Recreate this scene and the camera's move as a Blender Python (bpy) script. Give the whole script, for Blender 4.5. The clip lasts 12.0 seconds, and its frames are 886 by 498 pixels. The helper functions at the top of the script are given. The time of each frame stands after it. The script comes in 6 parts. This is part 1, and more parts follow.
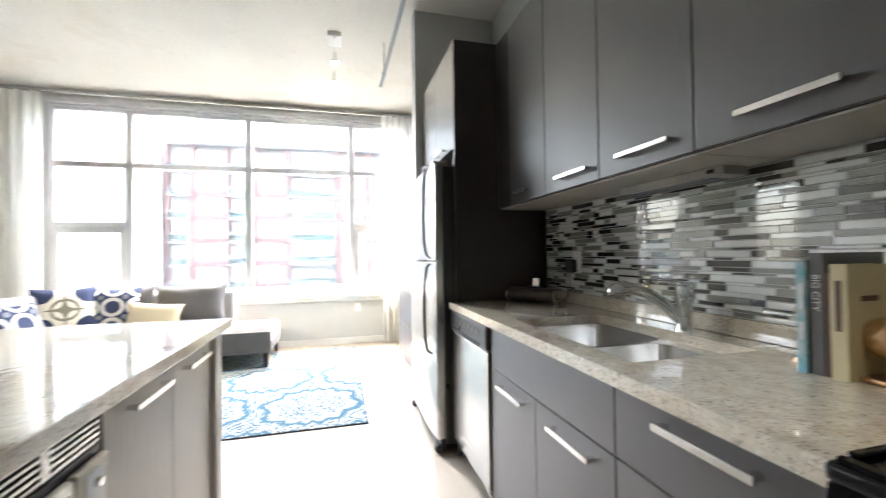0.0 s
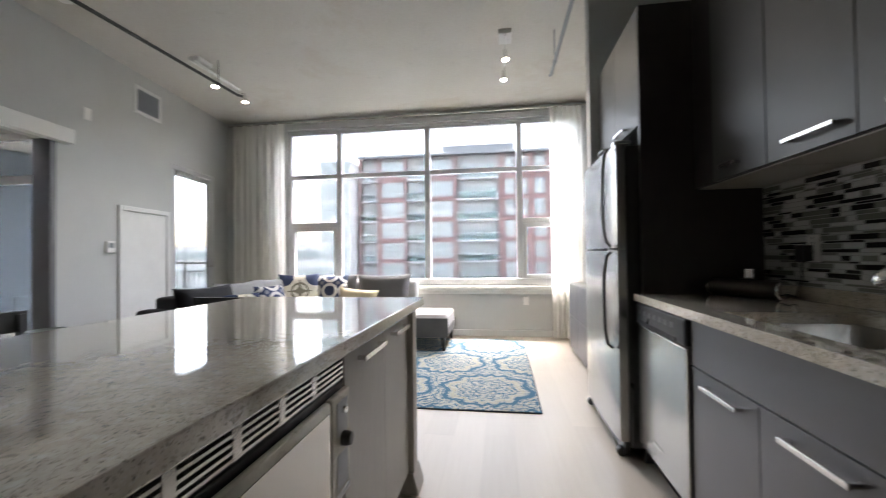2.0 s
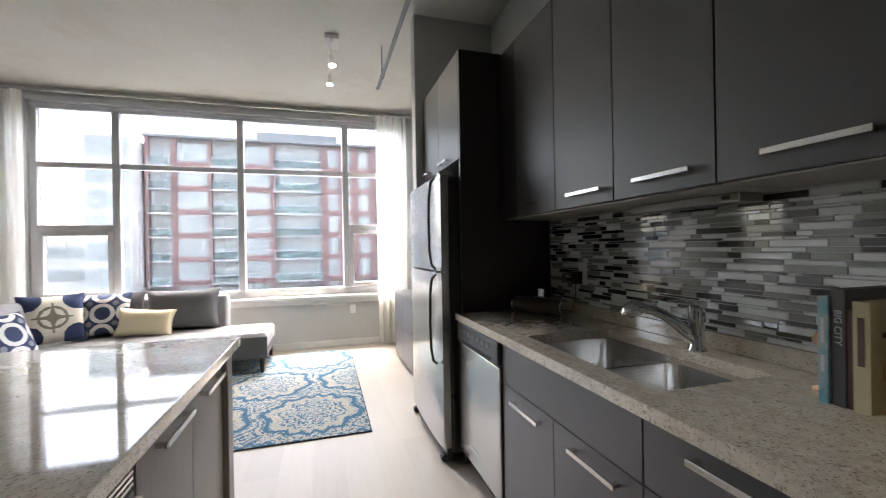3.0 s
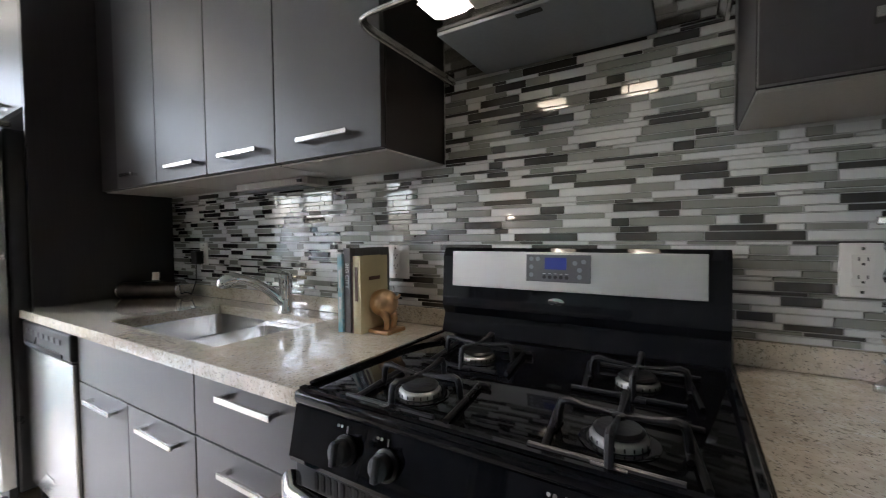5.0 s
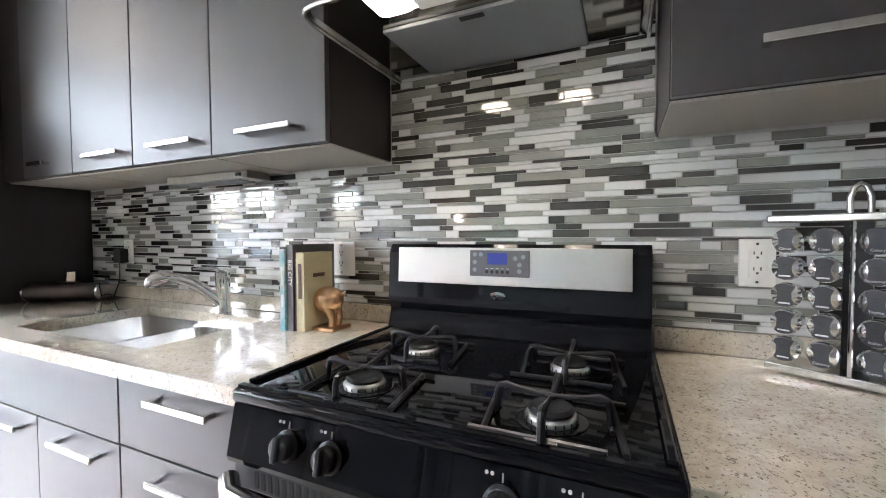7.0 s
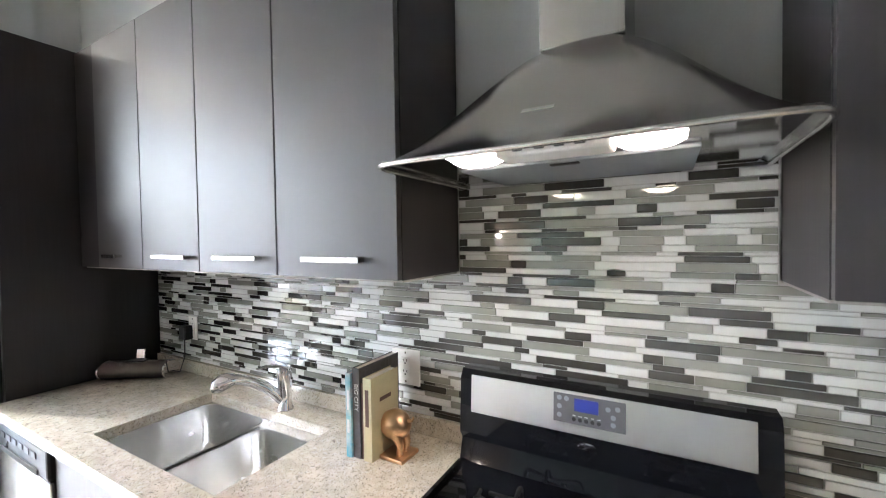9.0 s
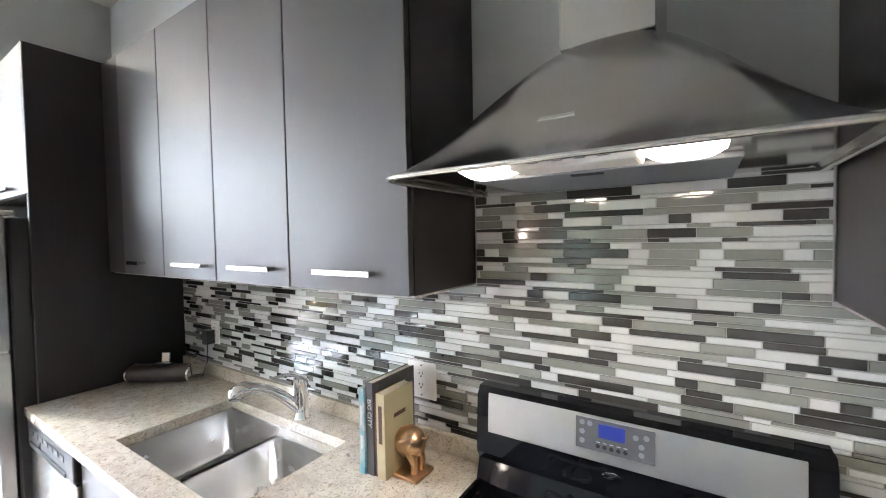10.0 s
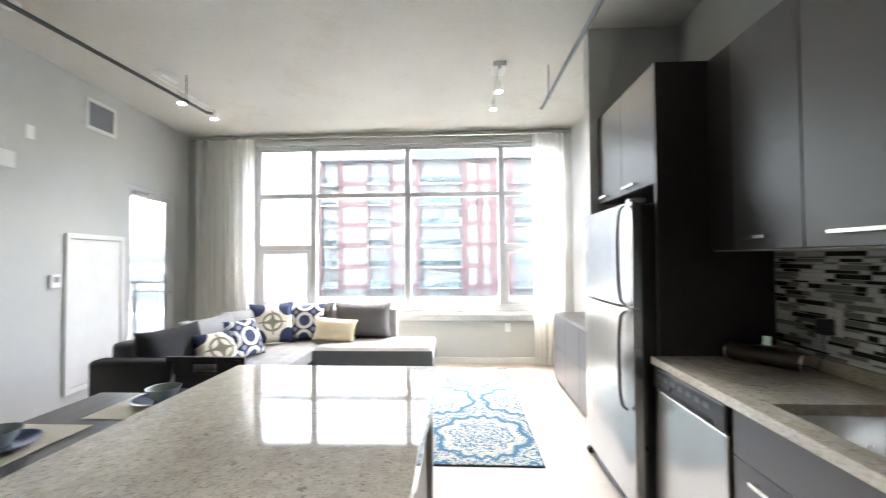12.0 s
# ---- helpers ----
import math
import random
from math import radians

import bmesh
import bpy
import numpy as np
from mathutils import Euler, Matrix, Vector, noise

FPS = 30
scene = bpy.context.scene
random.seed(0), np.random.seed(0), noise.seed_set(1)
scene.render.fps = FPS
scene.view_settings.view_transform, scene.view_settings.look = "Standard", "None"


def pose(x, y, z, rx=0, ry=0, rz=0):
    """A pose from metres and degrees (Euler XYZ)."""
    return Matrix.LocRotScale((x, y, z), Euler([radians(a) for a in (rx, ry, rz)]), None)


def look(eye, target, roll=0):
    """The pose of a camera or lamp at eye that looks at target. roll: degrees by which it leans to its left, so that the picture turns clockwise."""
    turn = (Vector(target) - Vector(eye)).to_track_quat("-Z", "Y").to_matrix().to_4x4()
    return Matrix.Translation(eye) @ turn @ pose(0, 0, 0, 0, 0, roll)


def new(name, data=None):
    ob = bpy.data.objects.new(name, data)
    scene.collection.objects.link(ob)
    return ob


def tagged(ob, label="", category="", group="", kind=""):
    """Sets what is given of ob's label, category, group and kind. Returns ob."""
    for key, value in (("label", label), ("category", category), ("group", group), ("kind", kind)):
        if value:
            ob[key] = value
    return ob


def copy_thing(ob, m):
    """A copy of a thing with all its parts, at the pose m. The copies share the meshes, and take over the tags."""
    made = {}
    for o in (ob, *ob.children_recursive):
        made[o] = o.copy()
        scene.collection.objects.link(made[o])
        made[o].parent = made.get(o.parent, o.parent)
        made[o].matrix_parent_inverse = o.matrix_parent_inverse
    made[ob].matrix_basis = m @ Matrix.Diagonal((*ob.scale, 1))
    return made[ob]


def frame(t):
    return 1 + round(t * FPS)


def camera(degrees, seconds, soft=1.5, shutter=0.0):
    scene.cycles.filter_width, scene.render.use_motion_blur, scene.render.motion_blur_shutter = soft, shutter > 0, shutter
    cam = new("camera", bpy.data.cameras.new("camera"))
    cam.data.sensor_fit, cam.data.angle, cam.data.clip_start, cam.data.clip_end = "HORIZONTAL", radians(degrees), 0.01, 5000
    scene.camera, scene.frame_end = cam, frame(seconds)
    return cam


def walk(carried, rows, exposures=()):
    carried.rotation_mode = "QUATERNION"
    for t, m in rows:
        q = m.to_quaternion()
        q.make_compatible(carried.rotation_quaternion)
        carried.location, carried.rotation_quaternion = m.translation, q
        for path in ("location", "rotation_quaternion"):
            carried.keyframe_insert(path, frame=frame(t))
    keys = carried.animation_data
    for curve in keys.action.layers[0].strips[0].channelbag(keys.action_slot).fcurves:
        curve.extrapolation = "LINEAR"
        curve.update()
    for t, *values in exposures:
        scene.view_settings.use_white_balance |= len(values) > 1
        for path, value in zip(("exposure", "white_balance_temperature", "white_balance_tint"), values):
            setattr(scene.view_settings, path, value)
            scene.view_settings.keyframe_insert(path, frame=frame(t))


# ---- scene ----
cam = camera(95.6, 12.0, soft=1.0, shutter=0.25)
PATH = [
    (0, (1.015, 0.949, 1.199), (1.519, 2.884, 1.225), -0.8),
    (0.5, (0.88, 0.946, 1.105), (0.701, 2.938, 1.146), -0.4),
    (1, (0.822, 0.936, 0.997), (0.143, 2.816, 1.061), -0.2),
    (1.5, (0.868, 0.946, 1.052), (0.08, 2.783, 1.111), -0.2),
    (2, (0.94, 0.939, 1.135), (0.652, 2.918, 1.166), -0.7),
    (2.5, (0.933, 0.973, 1.241), (1.212, 2.953, 1.25), -0.9),
    (3, (0.906, 0.976, 1.304), (1.473, 2.894, 1.298), -1.0),
    (3.5, (0.966, 0.891, 1.296), (1.868, 2.676, 1.275), -1.3),
    (3.7, (1.024, 0.847, 1.295), (2.081, 2.544, 1.264), -1.3),
    (5.5, (1.111, 0.64, 1.215), (2.905, 1.521, 1.141), -0.4),
    (6, (1.103, 0.632, 1.216), (2.925, 1.453, 1.141), -0.3),
    (6.5, (1.103, 0.633, 1.211), (2.928, 1.448, 1.143), -0.3),
    (8.3, (1.062, 0.752, 1.385), (2.872, 1.6, 1.331), -0.7),
    (8.5, (1.086, 0.763, 1.443), (2.876, 1.654, 1.386), -0.7),
    (9, (1.143, 0.789, 1.577), (2.884, 1.773, 1.528), -0.9),
    (9.5, (1.183, 0.789, 1.64), (2.898, 1.816, 1.582), -1.1),
    (10, (1.205, 0.793, 1.617), (2.881, 1.882, 1.554), -1.1),
    (10.5, (1.128, 0.874, 1.547), (2.658, 2.162, 1.527), -0.8),
    (11, (1.011, 0.979, 1.499), (2.133, 2.634, 1.491), -1.1),
    (11.5, (0.838, 1.029, 1.465), (1.367, 2.958, 1.49), -0.7),
    (12, (0.65, 1.054, 1.441), (0.556, 3.052, 1.487), -0.4),
]
EXPOSURES = [(0.0, 7.67, 6900, 11), (0.5, 7.35, 6900, 11), (1.0, 6.78, 6900, 12), (1.5, 6.47, 6900, 13), (2.0, 6.3, 6900, 13), (2.5, 6.4, 6900, 14), (3.0, 6.4, 6900, 14), (3.5, 6.55, 6900, 14), (5.5, 7.82, 6450, 14), (6.0, 8.1, 6500, 14), (6.5, 8.37, 6500, 14), (8.5, 9.02, 6500, 14), (9.0, 8.9, 6450, 14), (10.0, 8.82, 6450, 14), (10.5, 8.72, 6500, 12), (11.0, 8.42, 6750, 11), (11.5, 7.77, 6800, 11), (12.0, 7.17, 6800, 11)]
walk(cam, [(t, look(eye, target, roll)) for t, eye, target, roll in PATH], EXPOSURES)

# ---- world, sun and lamps ----
world = bpy.data.worlds.new("overcast_sky")
scene.world = world
world.use_nodes = True
wn = world.node_tree
wn.nodes.clear()
sky = wn.nodes.new("ShaderNodeTexSky")
sky.sky_type, sky.sun_disc = "NISHITA", False
sky.sun_elevation, sky.sun_rotation = radians(76), radians(8)
sky.air_density, sky.dust_density = 1.0, 4.0
sat = wn.nodes.new("ShaderNodeHueSaturation")
sat.inputs["Saturation"].default_value = 0.65
bg = wn.nodes.new("ShaderNodeBackground")
bg.inputs["Strength"].default_value = 0.15
wo = wn.nodes.new("ShaderNodeOutputWorld")
wn.links.new(sky.outputs[0], sat.inputs["Color"])
wn.links.new(sat.outputs[0], bg.inputs[0])
wn.links.new(bg.outputs[0], wo.inputs[0])

sun = new("sun", bpy.data.lights.new("sun", "SUN"))
sun.data.energy, sun.data.angle, sun.data.color = 0.05, radians(40), (1.0, 0.97, 0.92)
sun.matrix_world = look((2, 15, 60), (0, 0, 0))


def lamp(name, kind, place, target, watts, colour, size=0.05, cone=100):
    ob = new(name, bpy.data.lights.new(name, kind))
    ob.data.energy, ob.data.color = watts, colour
    if kind == "AREA":
        ob.data.size = size
    else:
        ob.data.shadow_soft_size = size
    if kind == "SPOT":
        ob.data.spot_size, ob.data.spot_blend = radians(cone), 0.6
    ob.matrix_world = look(place, target)
    return ob


WARM = (1.0, 0.90, 0.78)
HALOGEN = (1.0, 0.96, 0.91)

# ---- materials ----
MATS = {}


def surface(name, colour, rough=0.5, metal=0.0, vary=0.12, scale=6.0, bump=0.05, fine=90.0, stretch=(1, 1, 1),
            coat=0.0, rand=0.0, second=None, spec=0.5, rvary=0.15):
    """A principled surface with tone and gloss that vary at two scales."""
    m = bpy.data.materials.new(name)
    m.use_nodes = True
    nt = m.node_tree
    b = nt.nodes["Principled BSDF"]
    tc = nt.nodes.new("ShaderNodeTexCoord")
    mp = nt.nodes.new("ShaderNodeMapping")
    mp.inputs["Scale"].default_value = stretch
    nt.links.new(tc.outputs["Object"], mp.inputs[0])
    n1 = nt.nodes.new("ShaderNodeTexNoise")
    n1.inputs["Scale"].default_value, n1.inputs["Detail"].default_value = scale, 6
    n2 = nt.nodes.new("ShaderNodeTexNoise")
    n2.inputs["Scale"].default_value, n2.inputs["Detail"].default_value = fine, 4
    for n in (n1, n2):
        nt.links.new(mp.outputs[0], n.inputs["Vector"])
    add = nt.nodes.new("ShaderNodeMath")
    add.operation = "MULTIPLY_ADD"
    nt.links.new(n2.outputs[0], add.inputs[0])
    add.inputs[1].default_value = 0.4
    nt.links.new(n1.outputs[0], add.inputs[2])
    ramp = nt.nodes.new("ShaderNodeValToRGB")
    lo = second or [max(0, c * (1 - vary)) for c in colour]
    hi = colour if second else [min(1, c * (1 + vary)) for c in colour]
    ramp.color_ramp.elements[0].position, ramp.color_ramp.elements[1].position = 0.5, 0.92
    ramp.color_ramp.elements[0].color, ramp.color_ramp.elements[1].color = (*lo, 1), (*hi, 1)
    nt.links.new(add.outputs[0], ramp.inputs[0])
    last = ramp.outputs[0]
    if rand:
        info = nt.nodes.new("ShaderNodeObjectInfo")
        mr = nt.nodes.new("ShaderNodeMapRange")
        mr.inputs[3].default_value, mr.inputs[4].default_value = 1 - rand, 1 + rand
        nt.links.new(info.outputs["Random"], mr.inputs[0])
        hs = nt.nodes.new("ShaderNodeHueSaturation")
        nt.links.new(mr.outputs[0], hs.inputs["Value"])
        nt.links.new(last, hs.inputs["Color"])
        last = hs.outputs[0]
    nt.links.new(last, b.inputs["Base Color"])
    rr = nt.nodes.new("ShaderNodeMapRange")
    rr.inputs[1].default_value, rr.inputs[2].default_value = 0.3, 0.7
    rr.inputs[3].default_value, rr.inputs[4].default_value = rough * (1 - rvary), min(1, rough * (1 + rvary))
    nt.links.new(n1.outputs[0], rr.inputs[0])
    nt.links.new(rr.outputs[0], b.inputs["Roughness"])
    b.inputs["Metallic"].default_value = metal
    b.inputs["Specular IOR Level"].default_value = spec
    b.inputs["Coat Weight"].default_value = coat
    b.inputs["Coat Roughness"].default_value = 0.05
    if bump:
        bp = nt.nodes.new("ShaderNodeBump")
        bp.inputs["Strength"].default_value, bp.inputs["Distance"].default_value = bump, 0.004
        nt.links.new(n2.outputs[0], bp.inputs["Height"])
        nt.links.new(bp.outputs[0], b.inputs["Normal"])
    MATS[name] = m
    return m


def glowing(name, colour, strength):
    m = bpy.data.materials.new(name)
    m.use_nodes = True
    b = m.node_tree.nodes["Principled BSDF"]
    b.inputs["Base Color"].default_value = (*colour, 1)
    b.inputs["Emission Color"].default_value = (*colour, 1)
    b.inputs["Emission Strength"].default_value = strength
    b.inputs["Roughness"].default_value = 0.3
    return m


def pane_glass(name, tint, gloss=0.05):
    """Thin clear or tinted glass: straight through, with a mirror that grows at a slant."""
    m = bpy.data.materials.new(name)
    m.use_nodes = True
    nt = m.node_tree
    nt.nodes.clear()
    out = nt.nodes.new("ShaderNodeOutputMaterial")
    mix = nt.nodes.new("ShaderNodeMixShader")
    tr = nt.nodes.new("ShaderNodeBsdfTransparent")
    tr.inputs[0].default_value = (*tint, 1)
    gl = nt.nodes.new("ShaderNodeBsdfGlossy")
    gl.inputs["Roughness"].default_value = gloss
    lw = nt.nodes.new("ShaderNodeLayerWeight")
    pw = nt.nodes.new("ShaderNodeMath")
    pw.operation = "POWER"
    nt.links.new(lw.outputs["Facing"], pw.inputs[0])
    pw.inputs[1].default_value = 4.0
    ma = nt.nodes.new("ShaderNodeMath")
    ma.operation = "MULTIPLY_ADD"
    nt.links.new(pw.outputs[0], ma.inputs[0])
    ma.inputs[1].default_value, ma.inputs[2].default_value = 0.7, 0.03
    nt.links.new(ma.outputs[0], mix.inputs[0])
    nt.links.new(tr.outputs[0], mix.inputs[1])
    nt.links.new(gl.outputs[0], mix.inputs[2])
    nt.links.new(mix.outputs[0], out.inputs[0])
    return m


def cloth_sheer(name, colour, clear):
    m = bpy.data.materials.new(name)
    m.use_nodes = True
    nt = m.node_tree
    nt.nodes.clear()
    out = nt.nodes.new("ShaderNodeOutputMaterial")
    df, tl, tp = (nt.nodes.new("ShaderNodeBsdf" + k) for k in ("Diffuse", "Translucent", "Transparent"))
    wv = nt.nodes.new("ShaderNodeTexNoise")
    wv.inputs["Scale"].default_value = 14
    rp = nt.nodes.new("ShaderNodeValToRGB")
    rp.color_ramp.elements[0].color = (*[c * 0.9 for c in colour], 1)
    rp.color_ramp.elements[1].color = (*colour, 1)
    nt.links.new(wv.outputs[0], rp.inputs[0])
    for n in (df, tl):
        nt.links.new(rp.outputs[0], n.inputs[0])
    m1, m2 = nt.nodes.new("ShaderNodeMixShader"), nt.nodes.new("ShaderNodeMixShader")
    m1.inputs[0].default_value, m2.inputs[0].default_value = 0.5, clear
    nt.links.new(df.outputs[0], m1.inputs[1])
    nt.links.new(tl.outputs[0], m1.inputs[2])
    nt.links.new(m1.outputs[0], m2.inputs[1])
    nt.links.new(tp.outputs[0], m2.inputs[2])
    nt.links.new(m2.outputs[0], out.inputs[0])
    return m


def granite(name):
    """Polished stone: cloudy beige ground with irregular brown, black and pale flecks."""
    m = surface(name, (0.69, 0.617, 0.505), rough=0.05, second=(0.53, 0.463, 0.367), scale=22, bump=0.0, coat=1.0, spec=0.7)
    nt = m.node_tree
    b = nt.nodes["Principled BSDF"]
    base = b.inputs["Base Color"].links[0].from_socket
    tc = [n for n in nt.nodes if n.bl_idname == "ShaderNodeTexCoord"][0]
    for scale, cut, colour, amount in ((60, 0.58, (0.72, 0.68, 0.61), 0.5), (95, 0.61, (0.29, 0.24, 0.18), 0.5), (190, 0.61, (0.07, 0.062, 0.05), 0.7), (42, 0.66, (0.17, 0.135, 0.10), 0.55), (120, 0.63, (0.09, 0.08, 0.06), 0.62)):
        nz = nt.nodes.new("ShaderNodeTexNoise")
        nz.inputs["Scale"].default_value, nz.inputs["Detail"].default_value, nz.inputs["Distortion"].default_value = scale, 3, 0.6
        nt.links.new(tc.outputs["Object"], nz.inputs["Vector"])
        r = nt.nodes.new("ShaderNodeMapRange")
        r.inputs[1].default_value, r.inputs[2].default_value = cut, cut + 0.05
        r.inputs[3].default_value, r.inputs[4].default_value = 0, amount
        nt.links.new(nz.outputs[0], r.inputs[0])
        mx = nt.nodes.new("ShaderNodeMix")
        mx.data_type = "RGBA"
        nt.links.new(r.outputs[0], mx.inputs[0])
        nt.links.new(base, mx.inputs[6])
        mx.inputs[7].default_value = (*colour, 1)
        base = mx.outputs[2]
    nt.links.new(base, b.inputs["Base Color"])
    return m


def lattice_pattern(name, cell, ground, figure, dark, accent, wob, rings, rough=0.9, broken=0.0, lace=0.0, aspect=1.35, round_=1.35, shift=(0.0, 0.0), petal=8.0):
    """A woven ornament: rings and petals round the points of a staggered lattice, in the object's own x and y."""
    m = bpy.data.materials.new(name)
    m.use_nodes = True
    nt = m.node_tree
    b = nt.nodes["Principled BSDF"]
    b.inputs["Roughness"].default_value = rough
    b.inputs["Specular IOR Level"].default_value = 0.15

    def calc(how, a, c=None, d=None):
        n = nt.nodes.new("ShaderNodeMath")
        n.operation = how
        for k, v in enumerate((a, c, d)):
            if v is None:
                continue
            if isinstance(v, (int, float)):
                n.inputs[k].default_value = v
            else:
                nt.links.new(v, n.inputs[k])
        return n.outputs[0]

    tc = nt.nodes.new("ShaderNodeTexCoord")
    nz = nt.nodes.new("ShaderNodeTexNoise")
    nz.inputs["Scale"].default_value, nz.inputs["Detail"].default_value = 4.0 / cell, 5
    nt.links.new(tc.outputs["Object"], nz.inputs["Vector"])
    sep = nt.nodes.new("ShaderNodeSeparateXYZ")
    nt.links.new(tc.outputs["Object"], sep.inputs[0])
    radii, turns = [], []
    for off in (0.0, 0.5):
        u = calc("SUBTRACT", calc("FRACT", calc("ADD", calc("DIVIDE", calc("SUBTRACT", sep.outputs[0], shift[0]), cell), off + 20)), 0.5)
        v = calc("SUBTRACT", calc("FRACT", calc("ADD", calc("DIVIDE", calc("SUBTRACT", sep.outputs[1], shift[1]), cell * aspect), off + 20)), 0.5)
        r = calc("SQRT", calc("ADD", calc("MULTIPLY", u, u), calc("MULTIPLY", calc("MULTIPLY", v, v), round_)))
        radii.append(r)
        turns.append(calc("ARCTAN2", v, u))
    near = calc("LESS_THAN", radii[0], radii[1])
    r = calc("MINIMUM", radii[0], radii[1])
    a = calc("ADD", calc("MULTIPLY", turns[0], near), calc("MULTIPLY", turns[1], calc("SUBTRACT", 1.0, near)))
    petals = calc("MULTIPLY", calc("SINE", calc("MULTIPLY", a, petal)), 0.03)
    wobble = calc("MULTIPLY", calc("SUBTRACT", nz.outputs[0], 0.5), wob)
    rr = calc("ADD", calc("ADD", r, petals), wobble)
    wave = calc("SINE", calc("MULTIPLY_ADD", rr, rings, -1.57))
    if broken:
        n3 = nt.nodes.new("ShaderNodeTexNoise")
        n3.inputs["Scale"].default_value, n3.inputs["Detail"].default_value = 27.0 / cell, 5
        nt.links.new(tc.outputs["Object"], n3.inputs["Vector"])
        wave = calc("ADD", calc("MULTIPLY", wave, 1 - broken), calc("MULTIPLY", calc("SINE", calc("MULTIPLY", n3.outputs[0], 26.0)), broken))
    if lace:
        curl = calc("MULTIPLY_ADD", a, 10.0, calc("MULTIPLY", calc("SINE", calc("MULTIPLY", rr, rings * 0.7)), 2.6))
        leaf = calc("SINE", curl)
        wave = calc("ADD", calc("MULTIPLY", wave, 1 - lace), calc("MULTIPLY", leaf, lace))
        wave = calc("MINIMUM", wave, calc("MULTIPLY_ADD", calc("ABSOLUTE", calc("SUBTRACT", rr, 0.43)), 60.0, -1.3))
        wave = calc("MAXIMUM", wave, calc("MULTIPLY_ADD", calc("ABSOLUTE", calc("SUBTRACT", rr, 0.35)), -70.0, 1.2))
    ramp = nt.nodes.new("ShaderNodeValToRGB")
    ramp.color_ramp.interpolation = "CONSTANT"
    el = ramp.color_ramp.elements
    el[0].position, el[0].color = 0.0, (*ground, 1)
    el[1].position, el[1].color = 0.44, (*dark, 1)
    for p, c in ((0.48, figure), (0.82 if lace else 0.92, accent)):
        e = el.new(p)
        e.color = (*c, 1)
    nt.links.new(calc("MULTIPLY_ADD", wave, 0.5, 0.5), ramp.inputs[0])
    grain = nt.nodes.new("ShaderNodeTexNoise")
    grain.inputs["Scale"].default_value = 220
    nt.links.new(tc.outputs["Object"], grain.inputs["Vector"])
    hs = nt.nodes.new("ShaderNodeHueSaturation")
    nt.links.new(ramp.outputs[0], hs.inputs["Color"])
    nt.links.new(calc("MULTIPLY_ADD", grain.outputs[0], 0.7, 0.65), hs.inputs["Value"])
    nt.links.new(hs.outputs[0], b.inputs["Base Color"])
    bp = nt.nodes.new("ShaderNodeBump")
    bp.inputs["Strength"].default_value, bp.inputs["Distance"].default_value = 0.4, 0.003
    nt.links.new(grain.outputs[0], bp.inputs["Height"])
    nt.links.new(bp.outputs[0], b.inputs["Normal"])
    return m


PAINT = surface("grey_wall_paint", (0.48, 0.488, 0.474), rough=0.7, vary=0.05, scale=1.5, bump=0.08, fine=160)
CONCRETE = surface("raw_concrete", (0.62, 0.605, 0.565), rough=0.85, second=(0.54, 0.52, 0.47), scale=0.9, bump=0.25, fine=35)
WHITE_PAINT = surface("white_trim_paint", (0.68, 0.68, 0.66), rough=0.4, vary=0.04, bump=0.02)
WINDOW_WHITE = surface("window_aluminium", (0.48, 0.485, 0.49), rough=0.35, vary=0.04, bump=0.02)
PLANK = surface("pale_maple_plank", (0.66, 0.60, 0.52), rough=0.30, second=(0.635, 0.573, 0.492), scale=3, stretch=(14, 0.9, 14), bump=0.0, fine=40, rand=0.06, rvary=0.02)
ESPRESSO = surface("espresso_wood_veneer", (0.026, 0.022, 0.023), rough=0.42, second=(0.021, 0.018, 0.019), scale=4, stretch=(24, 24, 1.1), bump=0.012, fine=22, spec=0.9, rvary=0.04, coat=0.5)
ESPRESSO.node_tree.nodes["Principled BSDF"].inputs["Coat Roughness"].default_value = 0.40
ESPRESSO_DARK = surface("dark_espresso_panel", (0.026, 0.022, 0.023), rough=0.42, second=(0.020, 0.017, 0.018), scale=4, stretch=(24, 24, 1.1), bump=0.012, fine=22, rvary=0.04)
TAUPE = surface("taupe_wood_veneer", (0.45, 0.425, 0.385), rough=0.42, second=(0.37, 0.345, 0.31), scale=4, stretch=(24, 24, 1.1), bump=0.08, fine=22)
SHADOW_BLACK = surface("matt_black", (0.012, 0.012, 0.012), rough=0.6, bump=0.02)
GRANITE = granite("speckled_granite")
STEEL = surface("brushed_steel", (0.50, 0.49, 0.475), rough=0.20, metal=1.0, vary=0.02, rvary=0.03, scale=5, stretch=(6, 1, 6), bump=0.0, fine=60)
STEEL_V = surface("brushed_steel_upright", (0.50, 0.495, 0.485), rough=0.22, metal=1.0, vary=0.03, rvary=0.04, scale=4, stretch=(3, 3, 0.6), bump=0.0, fine=60)
CHROME = surface("chrome", (0.82, 0.82, 0.83), rough=0.06, metal=1.0, vary=0.02, bump=0.0)
NICKEL = surface("satin_nickel", (0.72, 0.71, 0.69), rough=0.22, metal=1.0, vary=0.03, bump=0.0)
ENAMEL = surface("black_enamel", (0.0035, 0.0035, 0.004), rough=0.05, vary=0.1, bump=0.0, spec=0.2)
IRON = surface("cast_iron", (0.008, 0.008, 0.009), rough=0.30, vary=0.2, bump=0.15, fine=140)
BLACK_PLASTIC = surface("black_plastic", (0.016, 0.016, 0.017), rough=0.32, vary=0.1, bump=0.05)
GREY_PLASTIC = surface("grey_plastic", (0.10, 0.10, 0.105), rough=0.35, bump=0.02)
